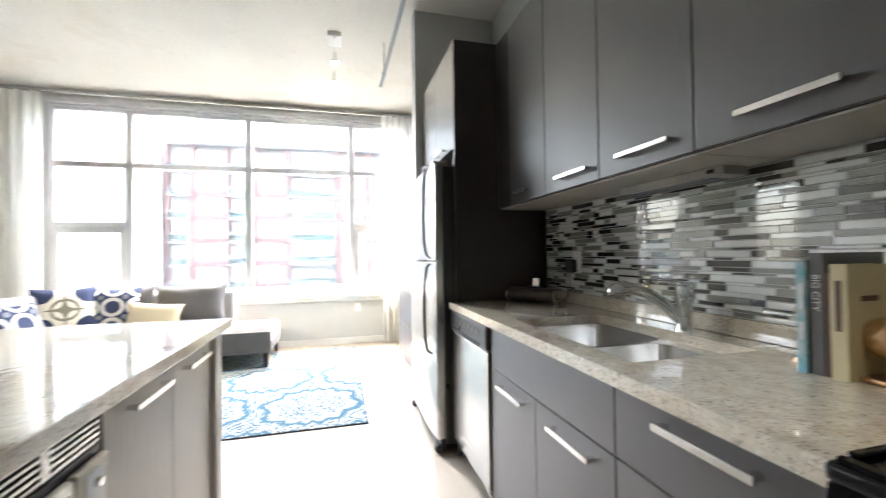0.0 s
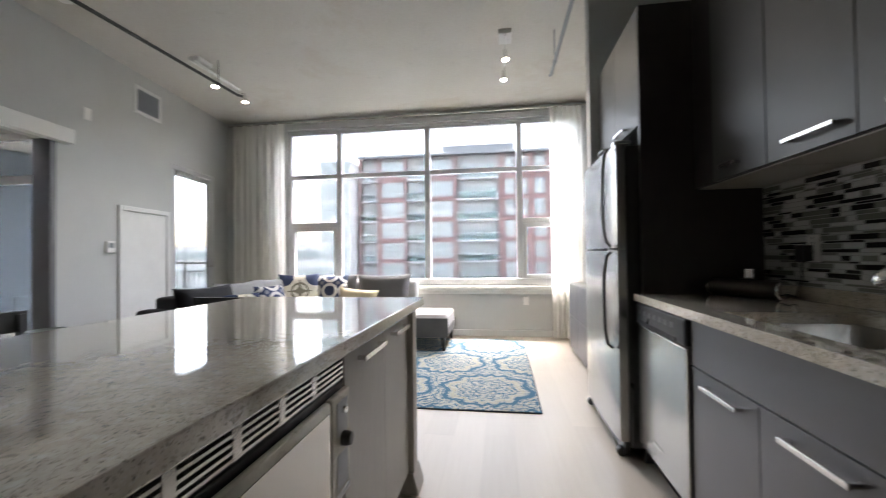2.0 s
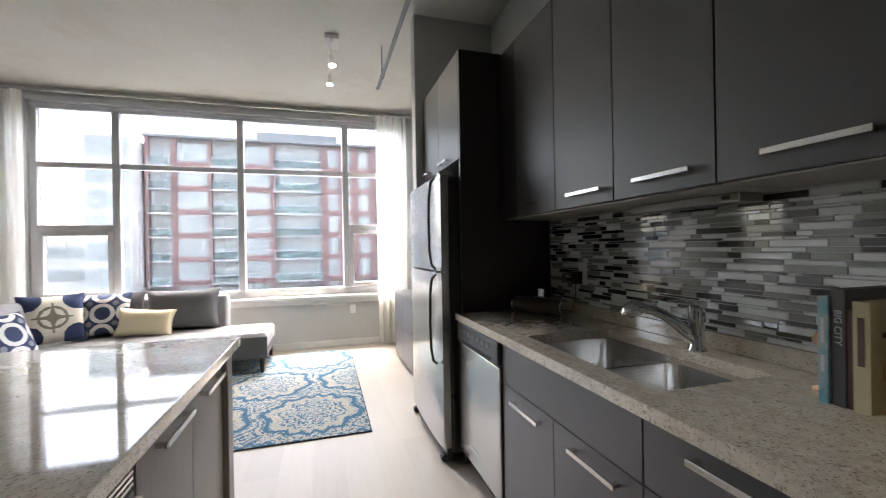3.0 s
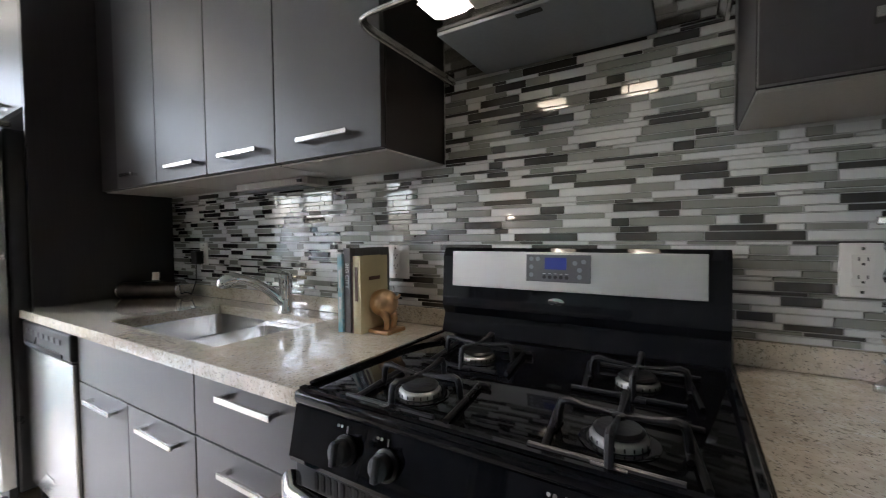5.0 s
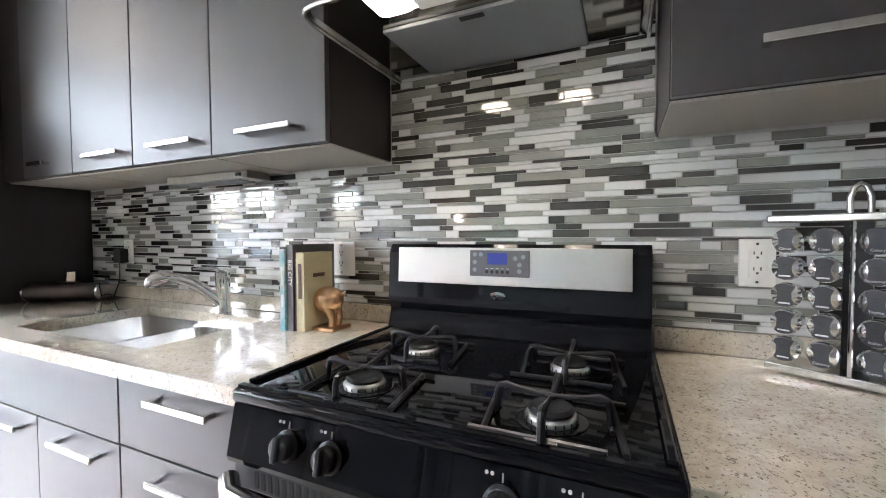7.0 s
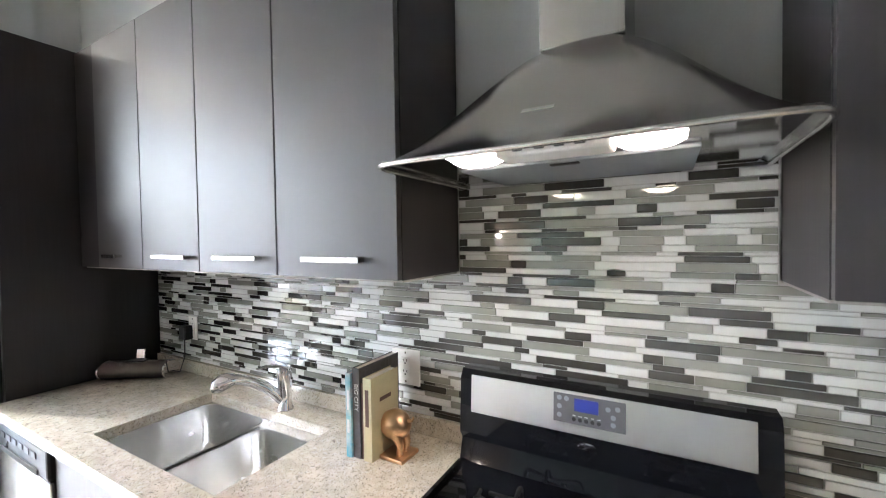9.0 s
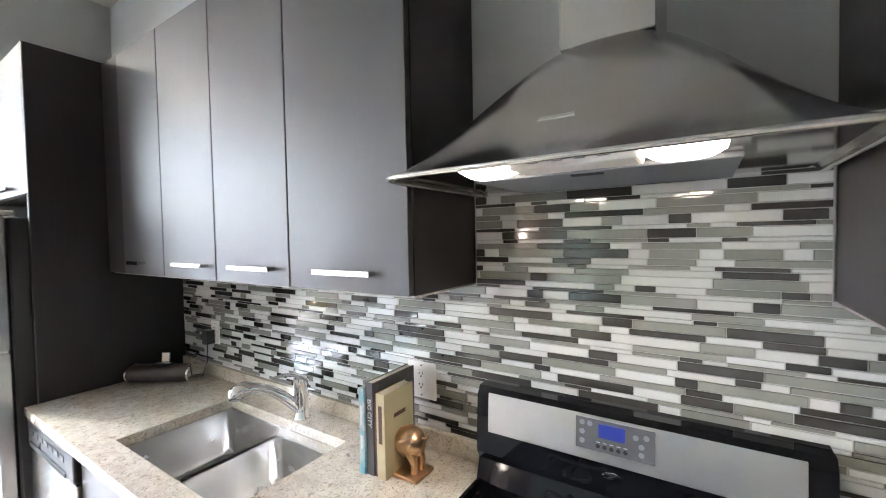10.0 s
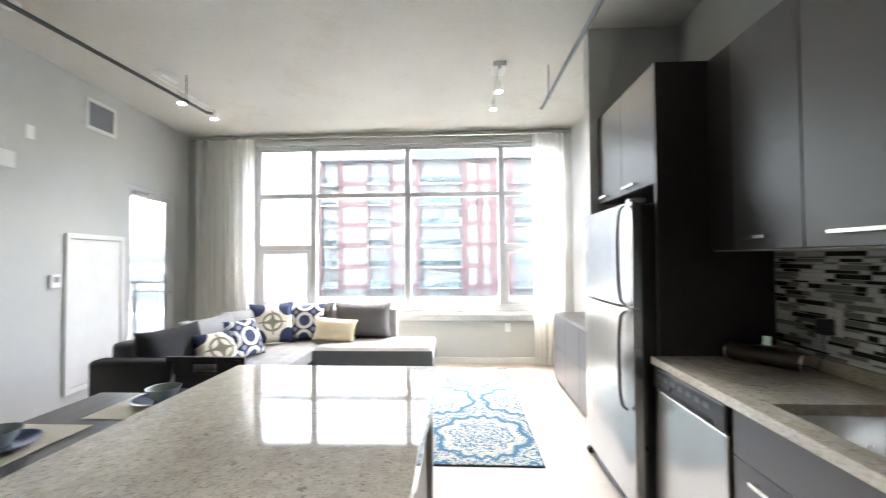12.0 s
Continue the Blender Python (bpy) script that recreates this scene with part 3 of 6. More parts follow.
part("bottom_bar", box(WX0 + 0.04, WX1 - 0.04, 6.545, 6.565, 2.99, 3.015, 0.005), WINDOW_WHITE, blind)


def curtain(x0, x1, folds, flare, label):
    rnd = random.Random(int(x0 * 100) + 7)
    ph = [rnd.uniform(0, 6.28) for _ in range(4)]

    def fn(u, v):
        z = 0.02 + v * 3.08
        spread = 1 + flare * (1 - v)
        x = (x0 + x1) / 2 + (u - 0.5) * (x1 - x0) * spread
        d = 0.045 * math.sin(u * folds * 6.283 + ph[0] + 0.5 * math.sin(v * 3 + ph[1])) + 0.018 * math.sin(u * folds * 14.1 + ph[2] + v * 2)
        return (x, 6.44 + d * (0.55 + 0.45 * (1 - v)), z)
    c = solid("curtain", sheet(fn, 110, 14), SHEER, label, "curtain", group="window curtains", smooth=True)
    return c


curtain(-3.05, -2.22, 6, 0.03, "ivory sheer floor-length curtain gathered beside the window")
curtain(1.60, 2.02, 5, -0.05, "narrow ivory sheer curtain hanging to the floor")

# ---- angled side wall, in its own run (s from the window corner, z) ----
P0, WD, WN = Vector((-3.24, 6.59, 0)), Vector((0.1237, -0.9923, 0)), Vector((-0.9923, -0.1237, 0))
SIDE = Matrix(((WD.x, WN.x, 0, P0.x), (WD.y, WN.y, 0, P0.y), (0, 0, 1, 0), (0, 0, 0, 1)))


def side_box(s0, s1, d0, d1, z0, z1, bevel=0.0):
    """A box on the side wall: s along it, d into it (negative: into the room)."""
    return placed(box(s0, s1, d0, d1, z0, z1, bevel), SIDE)


wall_west = tagged(new("wall_west"), "pale grey side wall with a balcony door and a wide bedroom opening", "wall", kind="structure")
T = 0.14
part("wall_panel", side_box(-0.02, 0.36, 0, 0.04, 0, CEIL), PAINT, wall_west)
for s0, s1, z0, z1 in ((0.36, 1.25, 2.31, CEIL), (1.25, 2.74, 0, CEIL), (2.74, 5.05, 2.19, CEIL), (5.05, 9.0, 0, CEIL)):
    part("wall_panel", side_box(s0, s1, 0, T, z0, z1), PAINT, wall_west)
solid("trim", side_box(2.70, 2.752, -0.012, T + 0.01, 0.002, 2.186, 0.003), GREY_PLASTIC, "slim grey metal jamb trim of the bedroom opening", "trim", kind="structure")
for s0, s1 in ((1.27, 2.70), (5.06, 8.6)):
    solid("baseboard", side_box(s0, s1, -0.016, -0.002, 0.002, 0.09, 0.004), WHITE_PAINT, "white painted baseboard", "baseboard", kind="structure")

# balcony door
door_1 = tagged(new("door_1"), "white glazed balcony door, closed, with a closer box", "door", kind="structure")
for s0, s1, z0, z1 in ((0.362, 0.41, 0.002, 2.308), (1.212, 1.248, 0.002, 2.308), (0.41, 1.212, 2.255, 2.308)):
    part("door_frame", side_box(s0, s1, 0.004, 0.05, z0, z1, 0.004), WINDOW_WHITE, door_1)
for s0, s1, z0, z1 in ((0.414, 0.471, 0.02, 2.251), (1.164, 1.208, 0.02, 2.251), (0.47, 1.165, 2.185, 2.251), (0.47, 1.165, 0.02, 0.24)):
    part("stile", side_box(s0, s1, 0.008, 0.045, z0, z1, 0.004), WINDOW_WHITE, door_1)
p = part("pane", side_box(0.472, 1.163, 0.022, 0.028, 0.242, 2.183), GLASS, door_1)
p.visible_shadow = False
part("door_closer", side_box(0.90, 1.18, -0.03, 0.006, 2.19, 2.245, 0.008), NICKEL, door_1)
part("handle", placed(join(tube([(0.445, -0.045, 1.02), (0.53, -0.045, 1.02)], 0.009), tube([(0.445, 0.006, 1.02), (0.445, -0.045, 1.02)], 0.010)), SIDE), NICKEL, door_1, smooth=True)

# access panel, vent, thermostat, plate
acc = thing("access_panel", SIDE @ Vector((1.67, 0, 0.2)), "white painted framed access panel door set in the wall", "access panel")
for s0, s1, z0, z1 in ((1.295, 1.345, 0.205, 1.70), (1.995, 2.045, 0.205, 1.70), (1.345, 1.995, 1.65, 1.70), (1.345, 1.995, 0.205, 0.255)):
    part("frame", side_box(s0, s1, -0.024, -0.001, z0, z1, 0.005), WHITE_PAINT, acc)
part("panel_door", side_box(1.352, 1.988, -0.014, -0.001, 0.262, 1.643, 0.003), WHITE_PAINT, acc)
vent = thing("wall_vent", SIDE @ Vector((1.63, 0, 2.75)), "white square wall air grille with grey slats", "vent")
part("backing", side_box(1.46, 1.80, -0.004, -0.001, 2.775, 3.025), SHADOW_BLACK, vent)
for s0, s1, z0, z1 in ((1.43, 1.465, 2.745, 3.055), (1.795, 1.83, 2.745, 3.055), (1.465, 1.795, 3.02, 3.055), (1.465, 1.795, 2.745, 2.78)):
    part("frame", side_box(s0, s1, -0.016, -0.001, z0, z1, 0.004), WHITE_PAINT, vent)
for k in range(12):
    z = 2.786 + k * 0.0197
    part("slat", side_box(1.467, 1.793, -0.013, -0.005, z, z + 0.012), PANEL_GREY, vent)
th = thing("thermostat", SIDE @ Vector((2.15, 0, 1.2)), "small white wall thermostat", "thermostat")
part("case", side_box(2.10, 2.20, -0.028, -0.001, 1.20, 1.32, 0.008), WHITE_PLASTIC, th)
part("screen", side_box(2.125, 2.175, -0.031, -0.0285, 1.25, 1.30, 0.001), PANEL_GREY, th)
bp_ = thing("blank_plate", SIDE @ Vector((2.39, 0, 2.46)), "white blank wall plate high on the wall", "wall plate")
part("plate", side_box(2.355, 2.425, -0.008, -0.001, 2.462, 2.578, 0.003), WHITE_PLASTIC, bp_)

# sliding frosted door on its rail
slider = tagged(new("door_2"), "sliding frosted green glass door, half open, on a white rail", "door", kind="structure")
part("rail", side_box(2.60, 5.6, -0.085, -0.002, 2.17, 2.30, 0.006), WHITE_PAINT, slider)
part("glass_panel", side_box(3.90, 5.25, -0.050, -0.040, 0.02, 2.165), FROSTED, slider, "frosted green glass")
part("stile", side_box(3.862, 3.898, -0.062, -0.028, 0.015, 2.165, 0.003), WHITE_PAINT, slider)
part("stile", side_box(5.252, 5.29, -0.062, -0.028, 0.015, 2.165, 0.003), WHITE_PAINT, slider)
part("pull", side_box(3.935, 3.985, -0.066, -0.051, 0.92, 1.06, 0.003), NICKEL, slider)

# ---- bedroom seen through the opening ----
solid("bedroom_floor", box(-6.35, -3.0, 0.6, 4.95, -0.12, -0.003), PLANK, "pale plank floor of the bedroom", "floor", kind="structure")
solid("bedroom_ceiling", box(-6.35, -3.62, 0.6, 4.95, 2.9, 3.1), CONCRETE, "grey bedroom ceiling", "ceiling", kind="structure")
solid("bedroom_wall_west", box(-6.35, -6.2, 0.6, 4.95, 0, 2.9), TAN_WALL, "taupe painted bedroom wall", "wall", kind="structure")
solid("bedroom_wall_south", box(-6.2, -2.75, 0.6, 0.75, 0, 2.9), TAN_WALL, "taupe painted bedroom wall", "wall", kind="structure")
bn = tagged(new("bedroom_wall_north"), "bedroom wall with tall balcony glazing", "wall", kind="structure")
part("wall_panel", box(-6.2, -5.25, 4.80, 4.95, 0, 2.9), TAN_WALL, bn)
part("wall_panel", box(-3.75, -3.13, 4.80, 4.95, 0, 2.9), PAINT, bn)
part("lintel", box(-5.25, -3.75, 4.80, 4.95, 2.62, 2.9), PAINT, bn)
window_2 = tagged(new("window_2"), "tall bedroom balcony glazing with grey frames", "window", kind="structure")
for x0, x1, z0, z1 in ((-5.248, -5.17, 0.002, 2.618), (-3.83, -3.752, 0.002, 2.618), (-5.17, -3.83, 2.54, 2.618), (-5.17, -3.83, 2.02, 2.12), (-5.17, -3.83, 0.002, 0.10), (-4.36, -4.28, 0.10, 2.02)):
    part("window_frame", box(x0, x1, 4.83, 4.91, z0, z1, 0.004), WINDOW_WHITE, window_2)
for x0, x1, z0, z1 in ((-5.168, -3.832, 2.122, 2.538), (-5.168, -4.362, 0.102, 2.018), (-4.278, -3.832, 0.102, 2.018)):
    p = part("pane", box(x0, x1, 4.87, 4.876, z0, z1), GLASS, window_2)
    p.visible_shadow = False


def bed_curtain(u, v):
    return (-5.95 + u * 0.78, 4.72 + 0.035 * math.sin(u * 32) + 0.01 * math.sin(u * 71 + v), 0.02 + v * 2.75)


solid("curtain", sheet(bed_curtain, 60, 6), SHEER, "white floor-length bedroom curtain", "curtain", smooth=True)
bed = thing("bed", (-5.1, 3.3, 0), "low bed with rumpled white linen", "bed")
part("bed_frame", box(-6.05, -4.2, 2.45, 4.1, 0.10, 0.28, 0.02), DARK_WOOD, bed)


def duvet(u, v):
    x, y = -6.05 + u * 1.90, 2.42 + v * 1.72
    e = min(u, 1 - u, v, 1 - v)
    return (x, y, 0.62 - 0.34 * max(0, 1 - e / 0.05) ** 2 + 0.02 * noise.noise((x * 4, y * 4, 1)))


part("duvet", sheet(duvet, 50, 50, 0.02), LINEN, bed, "rumpled white duvet", smooth=True)
for x, y in ((-5.95, 2.55), (-4.3, 2.55), (-5.95, 4.0), (-4.3, 4.0)):
    part("leg", box(x - 0.03, x + 0.03, y - 0.03, y + 0.03, 0.0, 0.10), DARK_WOOD, bed)
nst = thing("nightstand", (-5.92, 4.40, 0), "small dark wooden nightstand beside the bed", "nightstand")
part("body", box(-6.16, -5.70, 4.18, 4.62, 0.05, 0.66, 0.008), DARK_WOOD, nst)
part("drawer_front", box(-5.698, -5.682, 4.20, 4.60, 0.38, 0.63, 0.004), DARK_WOOD, nst)
for x in (-6.12, -5.74):
    for y in (4.22, 4.58):
        part("leg", box(x - 0.02, x + 0.02, y - 0.02, y + 0.02, 0.0, 0.05), DARK_WOOD, nst)
tl_ = thing("table_lamp", (-5.90, 4.45, 0.66), "table lamp with a blush drum shade, lit", "lamp")
part("base", lathe((-5.90, 4.45, 0.66), [(0.075, 0), (0.075, 0.02), (0.03, 0.05), (0.05, 0.25), (0.02, 0.45), (0.01, 0.62)]), SAGE, tl_, smooth=True)
part("shade", lathe((-5.90, 4.45, 1.28), [(0.16, 0), (0.13, 0.32), (0.125, 0.32), (0.155, 0.0)], 32), SHADE_LIT, tl_, smooth=True)
lamp("bedside_light", "POINT", (-5.90, 4.45, 1.66), (-5.9, 4.45, 0), 0.04, WARM, 0.06)

# ---- balcony and the world outside ----
solid("ground", box(-900, 900, -900, 1200, -18.2, -18), GROUND_MAT, "hazy grey-green city ground far below", "ground", kind="structure")
solid("balcony_slab", box(-7.5, -3.45, 4.96, 8.3, -0.25, -0.06), CONCRETE, "grey concrete balcony slab", "balcony", kind="structure")
solid("balcony_wall", box(-7.42, -7.30, 4.96, 8.15, -0.06, 3.0), SLATE_BLUE, "slate blue siding wall beside the balcony", "wall", kind="structure")
# Unseen slab, added to hold daylight off the bedroom and balcony door.
solid("balcony_soffit", box(-7.5, -3.45, 4.96, 8.3, 3.02, 3.25), CONCRETE, "unseen concrete slab added above the balcony to cut daylight", "balcony", kind="structure")
rail = thing("balcony_railing", (-5.4, 8.2, -0.06), "grey metal balcony railing", "railing")
part("top_rail", box(-7.3, -3.47, 8.17, 8.23, 1.02, 1.06, 0.005), PANEL_GREY, rail)
part("mid_rail", box(-7.3, -3.47, 8.18, 8.22, 0.86, 0.885, 0.004), PANEL_GREY, rail)
part("bottom_rail", box(-7.3, -3.47, 8.18, 8.22, 0.06, 0.09, 0.004), PANEL_GREY, rail)
for k in range(31):
    x = -7.22 + k * 0.12
    part("baluster", box(x, x + 0.014, 8.193, 8.207, 0.09, 0.86), PANEL_GREY, rail)
for x in (-7.3, -5.4, -3.52):
    part("post", box(x, x + 0.05, 8.175, 8.225, -0.06, 1.02, 0.004), PANEL_GREY, rail)
bc = thing("balcony_chair", (-4.9, 5.6, -0.06), "slate blue moulded balcony chair", "chair")


def shell(u, v):
    a = (u - 0.5) * 2
    x = -4.9 + a * 0.27
    if v < 0.5:
        return (x, 5.40 + v * 0.8 + 0.03, 0.40 + 0.06 * a * a)
    w = (v - 0.5) * 2
    return (x * (1 - 0.0 * w), 5.83 + 0.12 * w - 0.08 * a * a, 0.40 + 0.45 * w - 0.05 * a * a * w)


part("seat_shell", sheet(shell, 12, 14, 0.012), SLATE_BLUE, bc, smooth=True)
for x in (-5.08, -4.72):
    for y in (5.48, 5.78):
        part("leg", tube([(x, y, -0.06), (x, y, 0.42)], 0.012, 8), PANEL_GREY, bc, smooth=True)

# apartment building across the street
BY = 60.0
STOREY, TOPZ = 3.07, 16.0
apt = thing("apartment_building", (-5, BY + 6, -18), "red brick apartment building with white window bays and glass balconies", "building")
part("roof", box(-20.8, 24.3, BY - 0.4, BY + 14.3, TOPZ, TOPZ + 0.35, 0.05), PANEL_GREY, apt)
part("penthouse", box(-8, 3, BY + 3, BY + 10, TOPZ + 0.36, TOPZ + 2.2), PANEL_GREY, apt)
BAYS = [("balcony", -20.2, -17.7), ("window", -17.1, -13.5), ("balcony", -13.1, -9.9), ("window", -9.5, -6.0), ("balcony", -5.5, 0.7), ("window", 1.5, 3.0), ("window", 3.7, 4.9), ("window", 5.7, 7.4),
        ("balcony", 8.2, 11.6), ("window", 12.3, 15.6), ("balcony", 16.2, 19.4), ("window", 20.0, 23.4)]
xs = [-20.6] + [c for b in BAYS for c in b[1:]] + [24.0]
for a, b in zip(xs[0::2], xs[1::2]):
    part("brick_pier", box(a, b, BY, BY + 0.7, -18, TOPZ), BRICK, apt)
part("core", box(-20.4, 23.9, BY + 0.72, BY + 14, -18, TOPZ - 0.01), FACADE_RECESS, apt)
LEVELS = [12.35 - k * STOREY for k in range(10)]
for kind_, a, b in BAYS:
    for lv in LEVELS:
        if kind_ == "window":
            part("spandrel", box(a, b, BY + 0.1, BY + 0.7, lv - 0.05, lv + 0.62), BRICK, apt)
            w = part("window", box(a, b, BY + 0.25, BY + 0.4, lv + 0.62, lv + STOREY - 0.05), FACADE_WHITE, apt)
            cuts = (0.0, 0.22, 0.78, 1.0) if b - a > 2.5 else (0.0, 0.5, 1.0)
            for lo, hi in zip(cuts, cuts[1:]):
                u0, u1 = a + (b - a) * lo + 0.09, a + (b - a) * hi - 0.09
                part("pane", box(u0, u1, BY + 0.20, BY + 0.245, lv + 1.45, lv + STOREY - 0.17), FACADE_GLASS, w)
                part("pane", box(u0, u1, BY + 0.20, BY + 0.245, lv + 0.75, lv + 1.33), FACADE_GLASS, w)
        else:
            bal = part("balcony", box(a, b, BY - 0.55, BY + 0.7, lv - 0.02, lv + 0.15), FACADE_WHITE, apt)
            part("rail_glass", box(a + 0.05, b - 0.05, BY - 0.51, BY - 0.47, lv + 0.25, lv + 1.15), RAIL_GLASS, bal)
            part("top_rail", box(a, b, BY - 0.55, BY - 0.45, lv + 1.16, lv + 1.22), FACADE_WHITE, bal)
            for lo, hi in ((0.10, 0.42), (0.60, 0.92)):
                u0, u1 = a + (b - a) * lo, a + (b - a) * hi
                part("balcony_door", box(u0, u1, BY + 0.6, BY + 0.68, lv + 0.16, lv + 2.45), PANEL_WHITE, bal)
                part("balcony_pane", box(u0 + 0.12, (u0 + u1) / 2 - 0.05, BY + 0.57, BY + 0.598, lv + 0.25, lv + 2.3), FACADE_GLASS, bal)
                part("balcony_pane", box((u0 + u1) / 2 + 0.05, u1 - 0.12, BY + 0.57, BY + 0.598, lv + 0.25, lv + 2.3), FACADE_GLASS, bal)
            for u in (a + 0.02, (a + b) / 2, b - 0.08):
                part("rail_post", box(u, u + 0.06, BY - 0.54, BY - 0.46, lv + 0.16, lv + 1.155), FACADE_WHITE, bal)
tower = thing("glass_tower", (-24, BY - 2, -18), "pale glass-clad building wing with white floor bands", "building")
part("body", box(-25.5, -20.9, BY - 3, BY + 8, -18, 15.2), PANEL_WHITE, tower)
for lv in LEVELS:
    for i in range(4):
        part("window", box(-25.3 + i * 1.1, -24.35 + i * 1.1, BY - 3.08, BY - 3.01, lv + 0.3, lv + 2.6), FACADE_GLASS, tower)
low = thing("low_building", (-50, BY, -18), "pale concrete low-rise building with strip windows", "building")
part("body", box(-75, -27, BY + 5, BY + 20, -18, 3.2), FACADE_WHITE, low)
for k in range(5):
    part("window_strip", box(-74, -28, BY + 4.9, BY + 4.99, 0.9 - k * 3, 2.2 - k * 3), FACADE_GLASS, low)
podium = thing("podium_roof", (0, 40, -18), "pale flat roof of the lower block outside", "building")
part("roof", box(-30, 30, 34, 52, -18, -3.4), FACADE_WHITE, podium)

# ---- kitchen run along the tiled wall ----
FX, CX, TOPC = 1.675, 1.652, 0.914     # base fronts, counter edge, counter height


def bar_handle(parent, face, y0, y1, z, out=0.032, h=0.016):
    """A flat bar pull on a front that faces -x, on two square feet."""
    b = part("handle", box(face - out, face - out + 0.009, y0, y1, z - h / 2, z + h / 2, 0.002), NICKEL, parent, "flat satin nickel bar handle")
    for y in (y0 + 0.012, y1 - 0.012):
        part("foot", box(face - out + 0.009, face, y - 0.006, y + 0.006, z - 0.006, z + 0.006), NICKEL, b)
    return b


def front(name, parent, y0, y1, z0, z1, material, face=FX, handle=None):
    d = part(name, box(face, face + 0.019, y0 + 0.0015, y1 - 0.0015, z0 + 0.0015, z1 - 0.0015, 0.0015), material, parent)
    if handle:
        bar_handle(d, face, *handle)
    return d


def base_unit(y0, y1, label, top=0.874):
    u = thing("base_cabinet", ((FX + WALL_X) / 2, (y0 + y1) / 2, 0), label, "cabinet", group="kitchen base units")
    part("carcass", box(FX + 0.021, WALL_X - 0.005, y0, y1, 0.10, top), ESPRESSO, u)
    part("plinth", box(FX + 0.07, FX + 0.085, y0, y1, 0.0, 0.099), ESPRESSO, u)
    return u


# sink unit
u = base_unit(1.815, 2.655, "espresso wood sink cabinet with a false front and two doors", 0.66)
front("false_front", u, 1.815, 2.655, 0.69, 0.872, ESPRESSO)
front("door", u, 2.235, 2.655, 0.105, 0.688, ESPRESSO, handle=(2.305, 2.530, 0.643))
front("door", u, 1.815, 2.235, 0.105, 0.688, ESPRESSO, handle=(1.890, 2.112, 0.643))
# drawer stack
u = base_unit(1.345, 1.813, "espresso wood three-drawer base cabinet")
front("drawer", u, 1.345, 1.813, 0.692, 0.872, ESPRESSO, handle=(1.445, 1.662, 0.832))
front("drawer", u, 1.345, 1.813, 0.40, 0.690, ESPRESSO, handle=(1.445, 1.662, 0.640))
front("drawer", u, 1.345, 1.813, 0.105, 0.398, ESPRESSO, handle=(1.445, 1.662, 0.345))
# units past the range
for y0, y1 in ((0.11, 0.578), (-0.50, 0.108), (-1.10, -0.502)):
    u = base_unit(y0, y1, "espresso wood base cabinet with drawers")
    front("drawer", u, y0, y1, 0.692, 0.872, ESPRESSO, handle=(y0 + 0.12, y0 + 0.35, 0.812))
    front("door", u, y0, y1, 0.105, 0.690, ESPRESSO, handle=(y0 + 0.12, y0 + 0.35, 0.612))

# dishwasher
dw = thing("dishwasher", (1.95, 2.97, 0), "stainless dishwasher with a black control strip", "dishwasher")
part("body", box(FX + 0.03, 2.25, 2.662, 3.248, 0.10, 0.87), SHADOW_BLACK, dw)
part("door", box(FX - 0.015, FX + 0.028, 2.662, 3.246, 0.12, 0.752, 0.006), STEEL_V, dw, "brushed steel door")
cp = part("control_panel", box(FX - 0.020, FX + 0.028, 2.662, 3.246, 0.757, 0.868, 0.010), BLACK_PLASTIC, dw, "black control strip")
part("grip", box(FX - 0.026, FX - 0.0205, 2.74, 3.20, 0.762, 0.782, 0.002), SHADOW_BLACK, cp)
for k in range(7):
    part("button", box(FX - 0.0235, FX - 0.0205, 2.76 + k * 0.065, 2.80 + k * 0.065, 0.815, 0.838, 0.001), GREY_PLASTIC, cp)
part("badge", box(FX - 0.0175, FX - 0.0152, 2.93, 3.03, 0.205, 0.222, 0.001), NICKEL, dw)
part("plinth", box(FX + 0.06, FX + 0.08, 2.662, 3.248, 0.0, 0.099), SHADOW_BLACK, dw)

# worktops with the sink cut out
SX0, SX1, SY0, SYM, SY1 = 1.745, 2.165, 1.83, 2.15, 2.55
SXR = 2.118
worktop = thing("worktop", (1.97, 2.3, 0.876), "beige speckled granite worktop with a low upstand and undermount cut-out", "worktop")
T0, T1 = 0.876, TOPC


def holed_slab(xs, ys, gone, z0, z1):
    """One slab on a grid of cuts, with the cells in gone left out."""
    own = bmesh.new()
    top = [[own.verts.new((x, y, z1)) for y in ys] for x in xs]
    low = [[own.verts.new((x, y, z0)) for y in ys] for x in xs]
    cells = {(i, j) for i in range(len(xs) - 1) for j in range(len(ys) - 1)} - set(gone)
    for i, j in cells:
        own.faces.new((top[i][j], top[i + 1][j], top[i + 1][j + 1], top[i][j + 1]))
        own.faces.new((low[i][j], low[i][j + 1], low[i + 1][j + 1], low[i + 1][j]))
        for di, dj, a, b in ((-1, 0, (i, j), (i, j + 1)), (1, 0, (i + 1, j + 1), (i + 1, j)), (0, -1, (i + 1, j), (i, j)), (0, 1, (i, j + 1), (i + 1, j + 1))):
            if (i + di, j + dj) not in cells:
                own.faces.new((top[a[0]][a[1]], top[b[0]][b[1]], low[b[0]][b[1]], low[a[0]][a[1]]))
    return own


